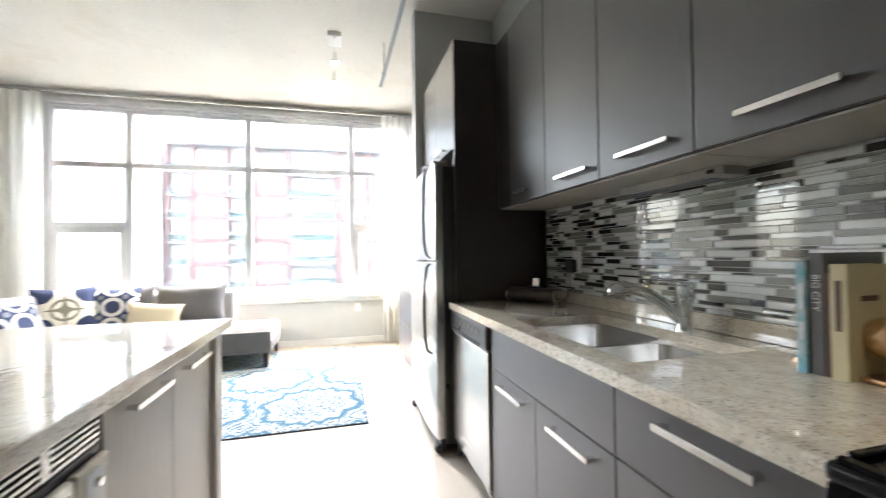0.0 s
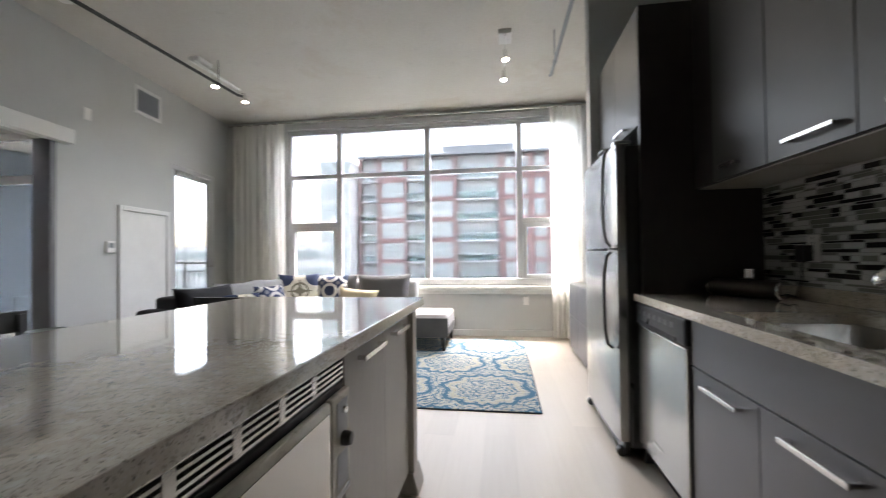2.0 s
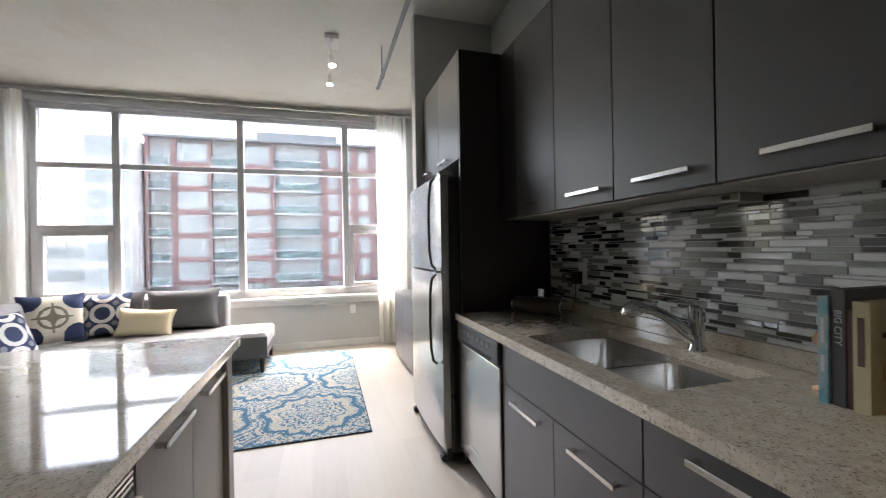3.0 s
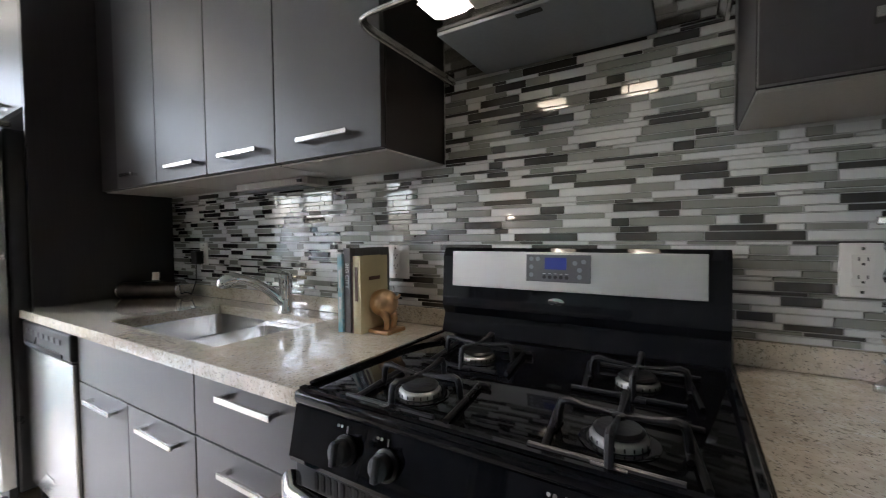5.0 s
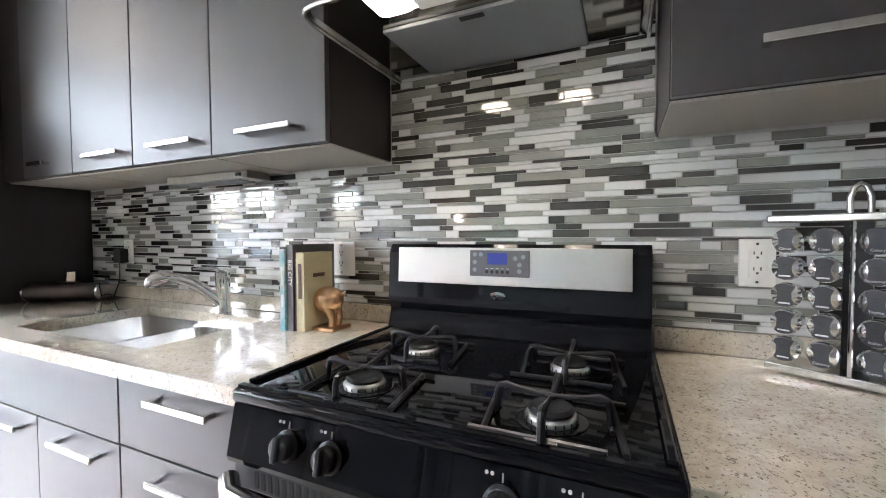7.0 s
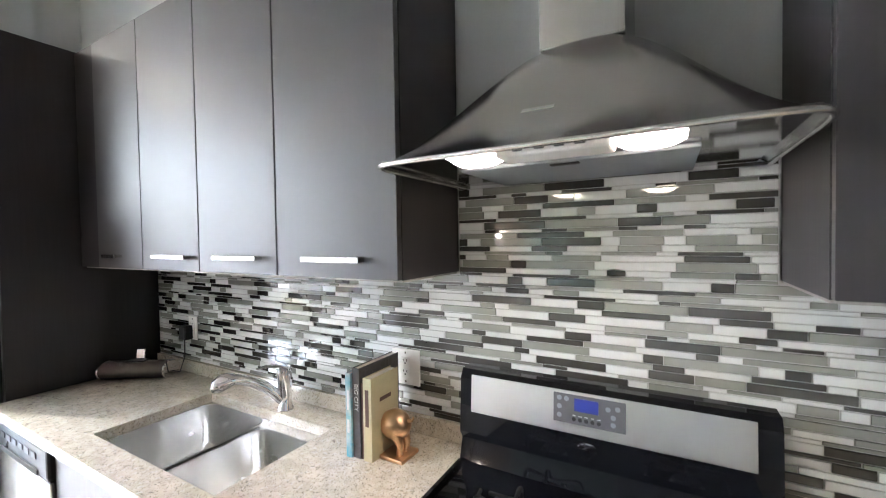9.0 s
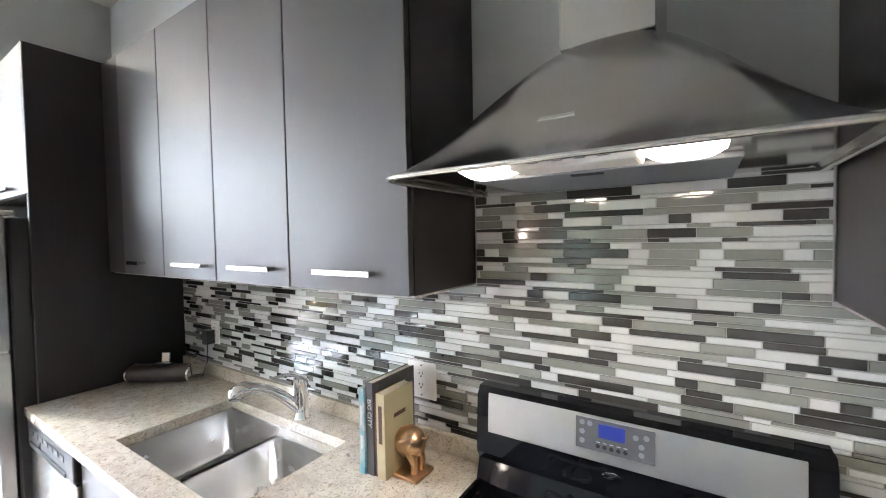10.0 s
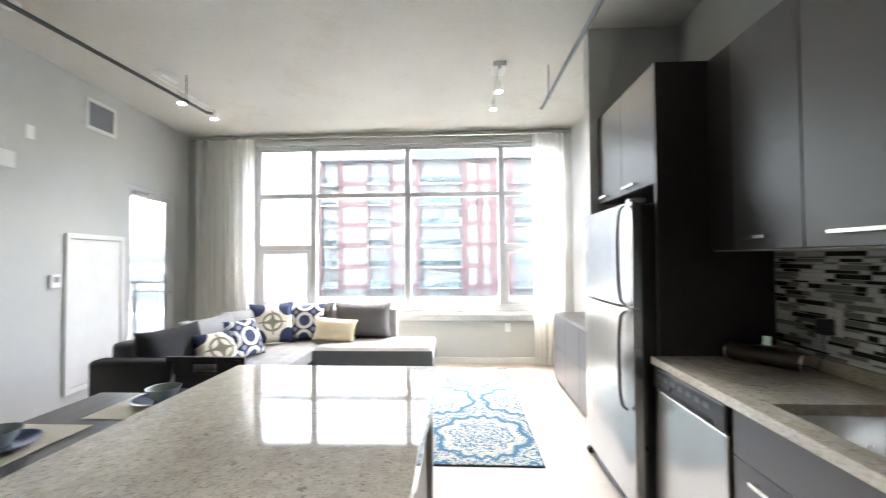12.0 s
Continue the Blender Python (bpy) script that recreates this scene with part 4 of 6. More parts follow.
g = holed_slab((CX, SX0, SXR, SX1, WALL_X - 0.001), (1.342, SY0, SYM - 0.02, SY1, 3.250), [(1, 1), (1, 2), (2, 2), (2, 1)], T0, T1)
part("slab", g, GRANITE, worktop)
part("nosing", box(CX - 0.004, CX - 0.0005, 1.342, 3.250, T0, T1, 0.001), GRANITE, worktop)
part("upstand", box(WALL_X - 0.022, WALL_X - 0.001, 1.342, 3.250, TOPC + 0.001, 0.975, 0.002), GRANITE, worktop)
wt2 = thing("worktop", (1.97, -0.3, 0.876), "beige speckled granite worktop beside the range", "worktop")
part("slab", box(CX - 0.004, WALL_X - 0.001, -1.12, 0.574, T0, T1, 0.002), GRANITE, wt2)
part("upstand", box(WALL_X - 0.022, WALL_X - 0.001, -1.12, 0.574, TOPC + 0.001, 0.975, 0.002), GRANITE, wt2)


def bowl(x0, x1, y0, y1, depth):
    """An open pressed bowl with rounded corners."""
    def ring(inset, z, rad):
        pts = []
        for cx, cy, a0 in ((x1 - inset - rad, y1 - inset - rad, 0), (x0 + inset + rad, y1 - inset - rad, 90), (x0 + inset + rad, y0 + inset + rad, 180), (x1 - inset - rad, y0 + inset + rad, 270)):
            for k in range(6):
                a = radians(a0 + 18 * k)
                pts.append((cx + rad * math.cos(a), cy + rad * math.sin(a), z))
        return pts
    own = bmesh.new()
    rings = [ring(-0.02, T0 - 0.001, 0.06), ring(0.0, T0 - 0.001, 0.055), ring(0.006, T0 - depth * 0.8, 0.055), ring(0.02, T0 - depth * 0.95, 0.05), ring(0.05, T0 - depth, 0.04)]
    vs = [[own.verts.new(p) for p in r] for r in rings]
    for r0, r1 in zip(vs, vs[1:]):
        n = len(r0)
        for k in range(n):
            own.faces.new((r0[k], r0[(k + 1) % n], r1[(k + 1) % n], r1[k]))
    own.faces.new(vs[-1])
    return own


sink = thing("kitchen_sink", (1.95, 2.2, 0.68), "undermount stainless steel double-bowl sink", "sink")
part("bowl", bowl(SX0 + 0.004, SX1 - 0.004, SYM + 0.012, SY1 - 0.004, 0.19), SINK_STEEL, sink, "large brushed steel bowl", smooth=True)
part("bowl", bowl(SX0 + 0.004, SXR - 0.004, SY0 + 0.004, SYM - 0.012, 0.16), SINK_STEEL, sink, "small brushed steel bowl", smooth=True)
part("ledge", box(SXR - 0.002, SX1 + 0.015, SY0 - 0.015, SYM - 0.004, T0 - 0.006, T0 - 0.0008, 0.001), SINK_STEEL, sink, "flat steel ledge behind the small bowl")
for y, z in ((2.36, T0 - 0.189), (2.02, T0 - 0.159)):
    part("drain", lathe((1.95, y, z), [(0.042, 0), (0.042, 0.003), (0.03, 0.004), (0.026, 0.001)], 20), CHROME, sink, smooth=True)

faucet = thing("kitchen_faucet", (2.215, 2.12, TOPC), "chrome single-lever pull-out kitchen faucet", "faucet")
part("body", lathe((2.205, 2.12, TOPC), [(0.032, 0), (0.032, 0.005), (0.027, 0.012), (0.026, 0.06), (0.027, 0.10), (0.029, 0.135), (0.028, 0.158), (0.018, 0.168), (0.006, 0.170)], 24), CHROME, faucet, smooth=True)
part("spout", tube([(2.200, 2.123, TOPC + 0.030), (2.175, 2.138, TOPC + 0.066), (2.145, 2.156, TOPC + 0.100), (2.110, 2.177, TOPC + 0.128), (2.075, 2.198, TOPC + 0.145), (2.050, 2.213, TOPC + 0.150)], [0.021, 0.022, 0.021, 0.020, 0.020, 0.021], 16), CHROME, faucet, smooth=True)
part("spray_head", tube([(2.056, 2.210, TOPC + 0.150), (2.040, 2.219, TOPC + 0.151), (2.022, 2.230, TOPC + 0.146), (2.010, 2.237, TOPC + 0.136), (2.005, 2.240, TOPC + 0.124), (2.004, 2.241, TOPC + 0.116)], [0.022, 0.028, 0.031, 0.030, 0.026, 0.018], 16), CHROME, faucet, smooth=True)
part("lever", tube([(2.205, 2.12, TOPC + 0.162), (2.185, 2.13, TOPC + 0.174), (2.150, 2.148, TOPC + 0.180), (2.115, 2.166, TOPC + 0.178)], [0.018, 0.016, 0.012, 0.007], 12, flat=0.5), CHROME, faucet, smooth=True)

# tall panel, fridge, cabinet above it
tp = thing("tall_end_panel", (2.0, 3.265, 0), "dark espresso tall end panel beside the fridge", "panel")
part("board", box(1.698, WALL_X - 0.002, 3.254, 3.276, 0.0, 2.493, 0.0015), ESPRESSO_DARK, tp)
part("edge_band", box(1.695, 1.6975, 3.254, 3.276, 0.0, 2.493, 0.0005), ESPRESSO, tp, "dark edge banding")
fr = thing("refrigerator", (1.95, 3.71, 0), "stainless top-freezer refrigerator with black sides and curved black handles", "refrigerator")
part("body", box(1.63, 2.27, 3.290, 4.145, 0.055, 1.735, 0.012), BLACK_PLASTIC, fr, "black cabinet")


def fridge_door(z0, z1):
    n = 16
    out = []
    for k in range(n + 1):
        y = 3.288 + (4.147 - 3.288) * k / n
        c = (k / n - 0.5) * 2
        out.append((1.560 + 0.012 * abs(c) ** 6 + 0.006 * c * c, y))
    out += [(1.622, 4.147), (1.622, 3.288)]
    return extrude_outline(out, 2, z0, z1)


d1 = part("freezer_door", fridge_door(1.165, 1.740), STEEL_V, fr, "brushed steel freezer door", smooth=True)
d2 = part("fridge_door", fridge_door(0.095, 1.150), STEEL_V, fr, "brushed steel fridge door", smooth=True)
for d, pts in ((d1, [(1.556, 3.335, 1.73), (1.530, 3.335, 1.70), (1.518, 3.335, 1.60), (1.515, 3.335, 1.45), (1.518, 3.335, 1.28), (1.530, 3.335, 1.20), (1.556, 3.335, 1.175)]),
               (d2, [(1.556, 3.335, 1.14), (1.530, 3.335, 1.12), (1.518, 3.335, 1.02), (1.515, 3.335, 0.85), (1.518, 3.335, 0.70), (1.530, 3.335, 0.62), (1.556, 3.335, 0.60)])):
    part("handle", tube(pts, 0.0085, 10), BLACK_PLASTIC, d, "curved black handle", smooth=True)
part("hinge_cover", box(1.57, 1.66, 3.292, 3.36, 1.7405, 1.765, 0.006), NICKEL, fr)
part("hinge_cover", box(1.54, 1.62, 3.300, 3.345, 1.151, 1.164, 0.002), NICKEL, fr)
part("kick_grille", box(1.60, 1.63, 3.30, 4.13, 0.015, 0.09, 0.004), BLACK_PLASTIC, fr)
for y in (3.33, 4.10):
    part("roller", placed(lathe((0, 0, -0.02), [(0.024, 0), (0.026, 0.01), (0.026, 0.03), (0.024, 0.04)], 14), pose(1.59, y, 0.027, 90, 0, 0)), BLACK_PLASTIC, fr, smooth=True)
fc = thing("fridge_cabinet", (2.0, 3.71, 1.83), "dark espresso two-door cabinet above the fridge", "cabinet")
part("carcass", box(1.716, WALL_X - 0.002, 3.278, 4.155, 1.84, 2.493), ESPRESSO, fc)
for y0, y1, h in ((3.72, 4.155, (3.93, 4.12)), (3.278, 3.72, (3.47, 3.66))):
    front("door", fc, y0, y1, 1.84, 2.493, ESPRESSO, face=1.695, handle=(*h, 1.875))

# upper cabinets
UF = 1.965


def upper(name, y0, y1, doors, label):
    u = thing(name, (2.13, (y0 + y1) / 2, 1.472), label, "cabinet", group="kitchen wall units")
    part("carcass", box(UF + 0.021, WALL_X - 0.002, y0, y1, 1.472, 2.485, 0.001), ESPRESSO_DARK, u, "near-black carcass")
    part("underside", box(UF + 0.022, WALL_X - 0.012, y0 + 0.002, y1 - 0.002, 1.4665, 1.4715), TAUPE, u, "grey underside board")
    for a, b, h in doors:
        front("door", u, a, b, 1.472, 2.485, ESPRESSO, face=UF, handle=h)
    return u


upper("wall_cabinet", 2.662, 3.252, [(2.662, 3.06, (2.83, 2.95, 1.526))], "dark espresso wall cabinet beside the tall panel")
upper("wall_cabinet", 1.841, 2.660, [(2.258, 2.660, (2.305, 2.532, 1.526)), (1.841, 2.256, (1.905, 2.133, 1.526))], "dark espresso two-door wall cabinet with bar handles")
upper("wall_cabinet", 1.384, 1.839, [(1.384, 1.839, (1.488, 1.702, 1.526))], "dark espresso single-door wall cabinet beside the hood")
upper("wall_cabinet", 0.02, 0.572, [(0.02, 0.572, (0.215, 0.441, 1.542))], "dark espresso wall cabinet on the far side of the hood")
upper("wall_cabinet", -1.10, 0.018, [(-0.54, 0.018, (-0.36, -0.12, 1.55)), (-1.10, -0.542, (-0.92, -0.68, 1.55))], "dark espresso two-door wall cabinet over the worktop")
part_filler = thing("filler_panel", (2.1, 3.155, 1.472), "dark espresso filler strip beside the tall panel", "panel")
part("strip", box(UF + 0.004, UF + 0.0205, 3.062, 3.252, 1.473, 2.484, 0.001), ESPRESSO_DARK, part_filler)
ucl = thing("under_cabinet_light", (2.2, 2.15, 1.44), "slim brushed steel under-cabinet light, off", "light")
part("housing", box(2.17, 2.275, 1.93, 2.40, 1.436, 1.4655, 0.004), TAUPE, ucl)
part("lens", box(2.185, 2.26, 1.99, 2.38, 1.4325, 1.4355, 0.001), PANEL_GREY, ucl)
part("switch", box(2.163, 2.1695, 1.96, 1.985, 1.445, 1.457, 0.001), BLACK_PLASTIC, ucl)

# range hood
hood = thing("range_hood", (2.05, 0.975, 1.73), "stainless steel chimney range hood with two lit lamps", "range hood")
HY0, HY1, HX0, HX1 = 0.594, 1.352, 1.815, 2.296
HC, HZ = (HY0 + HY1) / 2, 1.738


def hood_shell(u, v):
    """Rounded canopy from the rim up to the chimney, open below."""
    a = radians(90 + 180 * u)
    n = 2 / (15 - 11 * v)
    hw, dp = (HY1 - HY0) / 2, HX1 - HX0
    tw, td = 0.088, HX1 - 2.05
    w = hw + (tw - hw) * v
    d = dp + (td - dp) * v
    c, s_ = math.cos(a), math.sin(a)
    return (HX1 - d * abs(c) ** n, HC - 0.018 * v + w * math.copysign(abs(s_) ** n, s_), HZ + 0.262 * (0.45 * v + 0.55 * v * v * (3 - 2 * v)))


part("canopy", sheet(hood_shell, 96, 16, 0.0015), STEEL, hood, "brushed steel bell canopy", smooth=True)
rim = [Vector(hood_shell(k / 48, 0)) + Vector((0, 0, -0.003)) for k in range(49)]
part("rim", tube(rim, 0.0055, 10), NICKEL, hood, "rounded steel rim", smooth=True)
part("underside", box(HX0 + 0.022, HX1 - 0.004, HY0 + 0.022, HY1 - 0.022, HZ + 0.004, HZ + 0.008, 0.001), POLISHED, hood, "polished underside plate")
part("filter", box(1.985, 2.275, 0.74, 1.215, HZ - 0.006, HZ + 0.0035, 0.003), PANEL_GREY, hood, "grey grease filter panel")
part("filter_latch", box(1.995, 2.01, 0.95, 1.01, HZ - 0.010, HZ - 0.0065, 0.001), SHADOW_BLACK, hood)
strip = part("control_strip", box(1.85, 1.925, 0.872, 1.075, HZ - 0.012, HZ + 0.016, 0.006), WHITE_PLASTIC, hood, "white control strip")
for y in (0.92, 0.955, 0.99, 1.03):
    part("slider", box(1.8455, 1.8495, y - 0.009, y + 0.009, HZ - 0.004, HZ + 0.004, 0.001), GREY_PLASTIC, strip)
for y0, y1 in ((1.078, 1.180), (0.765, 0.869)):
    part("lamp_lens", placed(sheet(lambda u, v: ((u - 0.5) * 0.075, (v - 0.5) * (y1 - y0), -0.016 * math.sqrt(max(0, 1 - (2 * u - 1) ** 2)) * (1 - (2 * v - 1) ** 4)), 10, 12, 0.002), Matrix.Translation((1.888, (y0 + y1) / 2, HZ + 0.001))), HOOD_BULB, hood, "lit warm hood lamp", smooth=True)
    lamp("hood_light", "SPOT", (1.888, (y0 + y1) / 2, HZ - 0.022), (1.95, (y0 + y1) / 2, 0.9), 0.014, WARM, 0.03, 118)
part("chimney", box(2.045, WALL_X + 0.010, HC - 0.106, HC + 0.070, HZ + 0.255, CEIL - 0.002, 0.003), STEEL_V, hood, "brushed steel chimney")
part("badge", placed(box(-0.002, 0.001, -0.030, 0.030, -0.005, 0.005, 0.001), pose(1.855, HC + 0.02, HZ + 0.068, 0, 42, 0)), NICKEL, hood)

# gas range
rg = thing("gas_range", (1.95, 0.966, 0), "black and stainless freestanding gas range with four burners", "range")
RY0, RY1 = 0.580, 1.336
part("body", box(1.66, 2.28, RY0, RY1, 0.06, 0.895), ENAMEL, rg)
part("cooktop", box(1.625, 2.20, RY0 - 0.002, RY1 + 0.002, 0.897, 0.925, 0.009, 3), ENAMEL, rg, "glossy black cooktop", smooth=True)
lip = extrude_outline([(1.632, 0.9255), (1.632, 0.932), (1.645, 0.932), (1.65, 0.9255)], 1, RY0 + 0.01, RY1 - 0.01)
part("front_lip", lip, ENAMEL, rg)
for y0, y1 in ((RY0 + 0.004, RY0 + 0.018), (RY1 - 0.018, RY1 - 0.004)):
    part("side_lip", box(1.66, 2.18, y0, y1, 0.9255, 0.933, 0.003), ENAMEL, rg)
part("control_face", extrude_outline([(1.632, 0.895), (1.612, 0.80), (1.615, 0.790), (1.66, 0.790), (1.66, 0.895)], 1, RY0, RY1), ENAMEL, rg, "black control face")
od = part("oven_door", box(1.622, 1.658, RY0 + 0.004, RY1 - 0.004, 0.20, 0.735, 0.006), ENAMEL, rg, "black oven door")
part("door_panel", box(1.618, 1.6215, RY0 + 0.02, RY1 - 0.02, 0.24, 0.64, 0.001), STEEL, od, "steel door front")
part("door_glass", box(1.6145, 1.6175, RY0 + 0.14, RY1 - 0.14, 0.32, 0.56, 0.001), ENAMEL, od)
hp = [(1.60, RY1 - 0.02, 0.765), (1.572, RY1 - 0.06, 0.762), (1.560, RY1 - 0.2, 0.758), (1.556, HC, 0.756), (1.560, RY0 + 0.2, 0.758), (1.572, RY0 + 0.06, 0.762), (1.60, RY0 + 0.02, 0.765)]
part("door_handle", tube(hp, 0.019, 12), STEEL, od, "thick brushed steel oven handle", smooth=True)
part("vent_strip", box(1.622, 1.66, RY0 + 0.006, RY1 - 0.006, 0.738, 0.788, 0.004), BLACK_PLASTIC, rg)
for k in range(38):
    y = RY0 + 0.06 + k * 0.017
    part("vent_slot", placed(box(-0.0008, 0.0008, -0.0045, 0.0045, -0.016, 0.016), Matrix.Translation((1.6212, y, 0.764))), SHADOW_BLACK, rg)
part("drawer", box(1.622, 1.658, RY0 + 0.004, RY1 - 0.004, 0.07, 0.195, 0.006), STEEL, rg)
for y in (1.190, 1.096, 0.800, 0.695):
    kb = part("knob", placed(lathe((0, 0, 0), [(0.026, 0), (0.027, 0.006), (0.022, 0.010), (0.020, 0.026), (0.016, 0.029)], 22), pose(1.622, y, 0.845, 0, -78, 0)), BLACK_PLASTIC, rg, "black control knob", smooth=True)
    part("grip", placed(box(-0.021, 0.021, -0.006, 0.006, 0.0, 0.036, 0.003), pose(1.622, y, 0.845, 0, -78, 0)), BLACK_PLASTIC, kb)
    part("pointer", placed(box(-0.0008, 0.0008, -0.001, 0.001, -0.006, 0.006), pose(1.6265, y, 0.880, 0, 12, 0)), WHITE_PLASTIC, rg)
    for dy, dz in ((-0.0042, 0), (0.0042, 0), (-0.0042, 0.0085), (0.0042, 0.0085)):
        part("burner_mark", placed(lathe((0, 0, -0.0006), [(0.0028, 0), (0.0028, 0.0012), (0.0018, 0.0012), (0.0018, 0.0009)], 10), pose(1.6285, y + 0.020 + dy, 0.8735 + dz, 0, -78, 0)), WHITE_PLASTIC, rg)


for bx, by in ((1.735, 1.105), (1.985, 1.105), (1.735, 0.752), (1.985, 0.752)):
    part("burner_bowl", lathe((bx, by, 0.9252), [(0.056, 0), (0.056, 0.0012), (0.050, 0.0018), (0.044, 0.0014)], 28), ENAMEL, rg, smooth=True)
    bn_ = part("burner", lathe((bx, by, 0.927), [(0.041, 0), (0.041, 0.007), (0.037, 0.012), (0.033, 0.013)], 28), ALUMINIUM, rg, "aluminium burner head", smooth=True)
    for k in range(20):
        a = 2 * math.pi * k / 20
        part("flame_port", placed(box(-0.0012, 0.0012, -0.0010, 0.0010, 0.0, 0.006), pose(bx + 0.0405 * math.cos(a), by + 0.0405 * math.sin(a), 0.9285, 0, 0, math.degrees(a))), SHADOW_BLACK, bn_)
    part("burner_cap", lathe((bx, by, 0.940), [(0.034, 0), (0.036, 0.004), (0.031, 0.009), (0.018, 0.010)], 28), IRON, bn_, "black burner cap", smooth=True)
    gr = part("grate", lathe((bx, by, 0.958), [(0.004, 0), (0.010, 0.002), (0.010, 0.007), (0.004, 0.009)], 12), IRON, rg, "black cast-iron grate", smooth=True)
    for k in range(4):
        cx, sx = math.cos(math.pi * k / 2), math.sin(math.pi * k / 2)
        ln = 0.086
        pts = [(ln + 0.005, 0.9255), (ln + 0.002, 0.938), (ln, 0.958), (ln - 0.004, 0.968), (ln - 0.014, 0.971), (0.050, 0.967), (0.004, 0.963)]
        part("finger", tube([(bx + r * cx, by + r * sx, z_) for r, z_ in pts], [0.006, 0.006, 0.0062, 0.0066, 0.0066, 0.005, 0.0035], 8), IRON, gr, smooth=True)
        part("rail", tube([(bx + 0.085 * (cx - sx), by + 0.085 * (cx + sx), 0.9315), (bx + 0.085 * (cx + sx), by + 0.108 * (sx - cx), 0.9315)], 0.0052, 8), IRON, gr, smooth=True)
        part("foot", tube([(bx + (ln + 0.004) * cx - 0.022 * sx, by + (ln + 0.004) * sx + 0.022 * cx, 0.930), (bx + (ln + 0.004) * cx + 0.022 * sx, by + (ln + 0.004) * sx - 0.022 * cx, 0.930)], 0.0048, 8), IRON, gr, smooth=True)

bgd = part("backguard", extrude_outline([(2.185, 0.926), (2.205, 0.985), (2.190, 1.01), (2.200, 1.165), (2.215, 1.190), (2.27, 1.190), (2.282, 1.17), (2.282, 0.926)], 1, RY0 + 0.004, RY1 - 0.004), ENAMEL, rg, "glossy black backguard")
TILT_B = pose(2.1935, 0, 1.1255, 0, 3.7, 0)
part("steel_plate", placed(box(-0.004, 0.0, 0.628, 1.294, -0.052, 0.055, 0.0015), TILT_B), FASCIA, bgd, "brushed steel fascia")
pn = part("control_panel", placed(box(-0.0065, -0.0042, 0.882, 1.055, -0.026, 0.048, 0.0008), TILT_B), GREY_PLASTIC, bgd, "grey electronic control panel")
part("display", placed(box(-0.0078, -0.0066, 0.944, 1.002, 0.008, 0.040), TILT_B), DISPLAY, pn, "blue clock display")
for y in (0.943, 0.958, 0.973, 0.988, 1.003):
    part("button", placed(lathe((0, 0, 0), [(0.005, 0), (0.005, 0.001)], 12), TILT_B @ pose(-0.0066, y, -0.013, 0, -90, 0)), SHADOW_BLACK, pn)
for y, z in ((1.040, 0.036), (1.022, 0.036), (1.040, 0.014), (1.040, -0.008), (0.922, 0.026), (0.900, 0.030), (0.910, 0.008), (0.910, -0.010)):
    part("button", placed(lathe((0, 0, 0), [(0.0062, 0), (0.0062, 0.001), (0.004, 0.0012), (0.004, 0.0006)], 14), TILT_B @ pose(-0.0066, y, z, 0, -90, 0)), PANEL_GREY, pn)
for y in (0.943, 0.958, 0.973, 0.988, 1.003):
    part("caption", placed(box(-0.0071, -0.0066, y - 0.004, y + 0.004, -0.0045, -0.003), TILT_B), PANEL_WHITE, pn)
part("badge", placed(lathe((0, 0, 0), [(0.020, 0), (0.019, 0.003), (0.010, 0.004)], 20), pose(2.193, 0.973, 1.045, 0, -90, 0) @ Matrix.Diagonal((0.55, 1.2, 1, 1))), CHROME, bgd, smooth=True)
for y in (RY0 + 0.03, RY1 - 0.03):
    part("foot", lathe((1.70, y, 0), [(0.015, 0), (0.015, 0.06)], 10), BLACK_PLASTIC, rg)
    part("foot", lathe((2.20, y, 0), [(0.015, 0), (0.015, 0.06)], 10), BLACK_PLASTIC, rg)


# wall sockets
def socket(y0, y1, z0, z1, label, adaptor=False, double=True):
    s = thing("wall_socket", (WALL_X, (y0 + y1) / 2, z0), label, "socket", group="kitchen sockets")
    f = WALL_X - 0.0072
    part("plate", box(f - 0.006, f, y0, y1, z0, z1, 0.002), WHITE_PLASTIC, s)
    ym, zm = (y0 + y1) / 2, (z0 + z1) / 2
    ins = part("insert", box(f - 0.009, f - 0.0062, ym - 0.017, ym + 0.017, zm - 0.034, zm + 0.034, 0.001), WHITE_PLASTIC, s)
    for zz in (zm - 0.018, zm + 0.020):
        for dy in (-0.007, 0.007):
            part("slot", box(f - 0.0098, f - 0.0091, ym + dy - 0.0012, ym + dy + 0.0012, zz, zz + 0.008), SHADOW_BLACK, ins)
        part("slot", box(f - 0.0098, f - 0.0091, ym - 0.0025, ym + 0.0025, zz - 0.009, zz - 0.004), SHADOW_BLACK, ins)
    for zz in (z0 + 0.012, z1 - 0.012):
        part("screw", box(f - 0.0072, f - 0.0062, ym - 0.003, ym + 0.003, zz - 0.003, zz + 0.003, 0.0008), NICKEL, s)
    if adaptor:
        part("plug_adaptor", box(f - 0.05, f - 0.010, y1 - 0.045, y1 + 0.012, z0 + 0.004, z0 + 0.075, 0.005), BLACK_PLASTIC, s, "black plug-in adaptor")


socket(0.318, 0.392, 1.088, 1.204, "white double wall socket with a cover plate")
socket(1.535, 1.650, 1.072, 1.196, "white wide wall plate with sockets, behind the books")
socket(2.872, 2.946, 1.085, 1.203, "white wall socket with a black plug-in adaptor", adaptor=True)

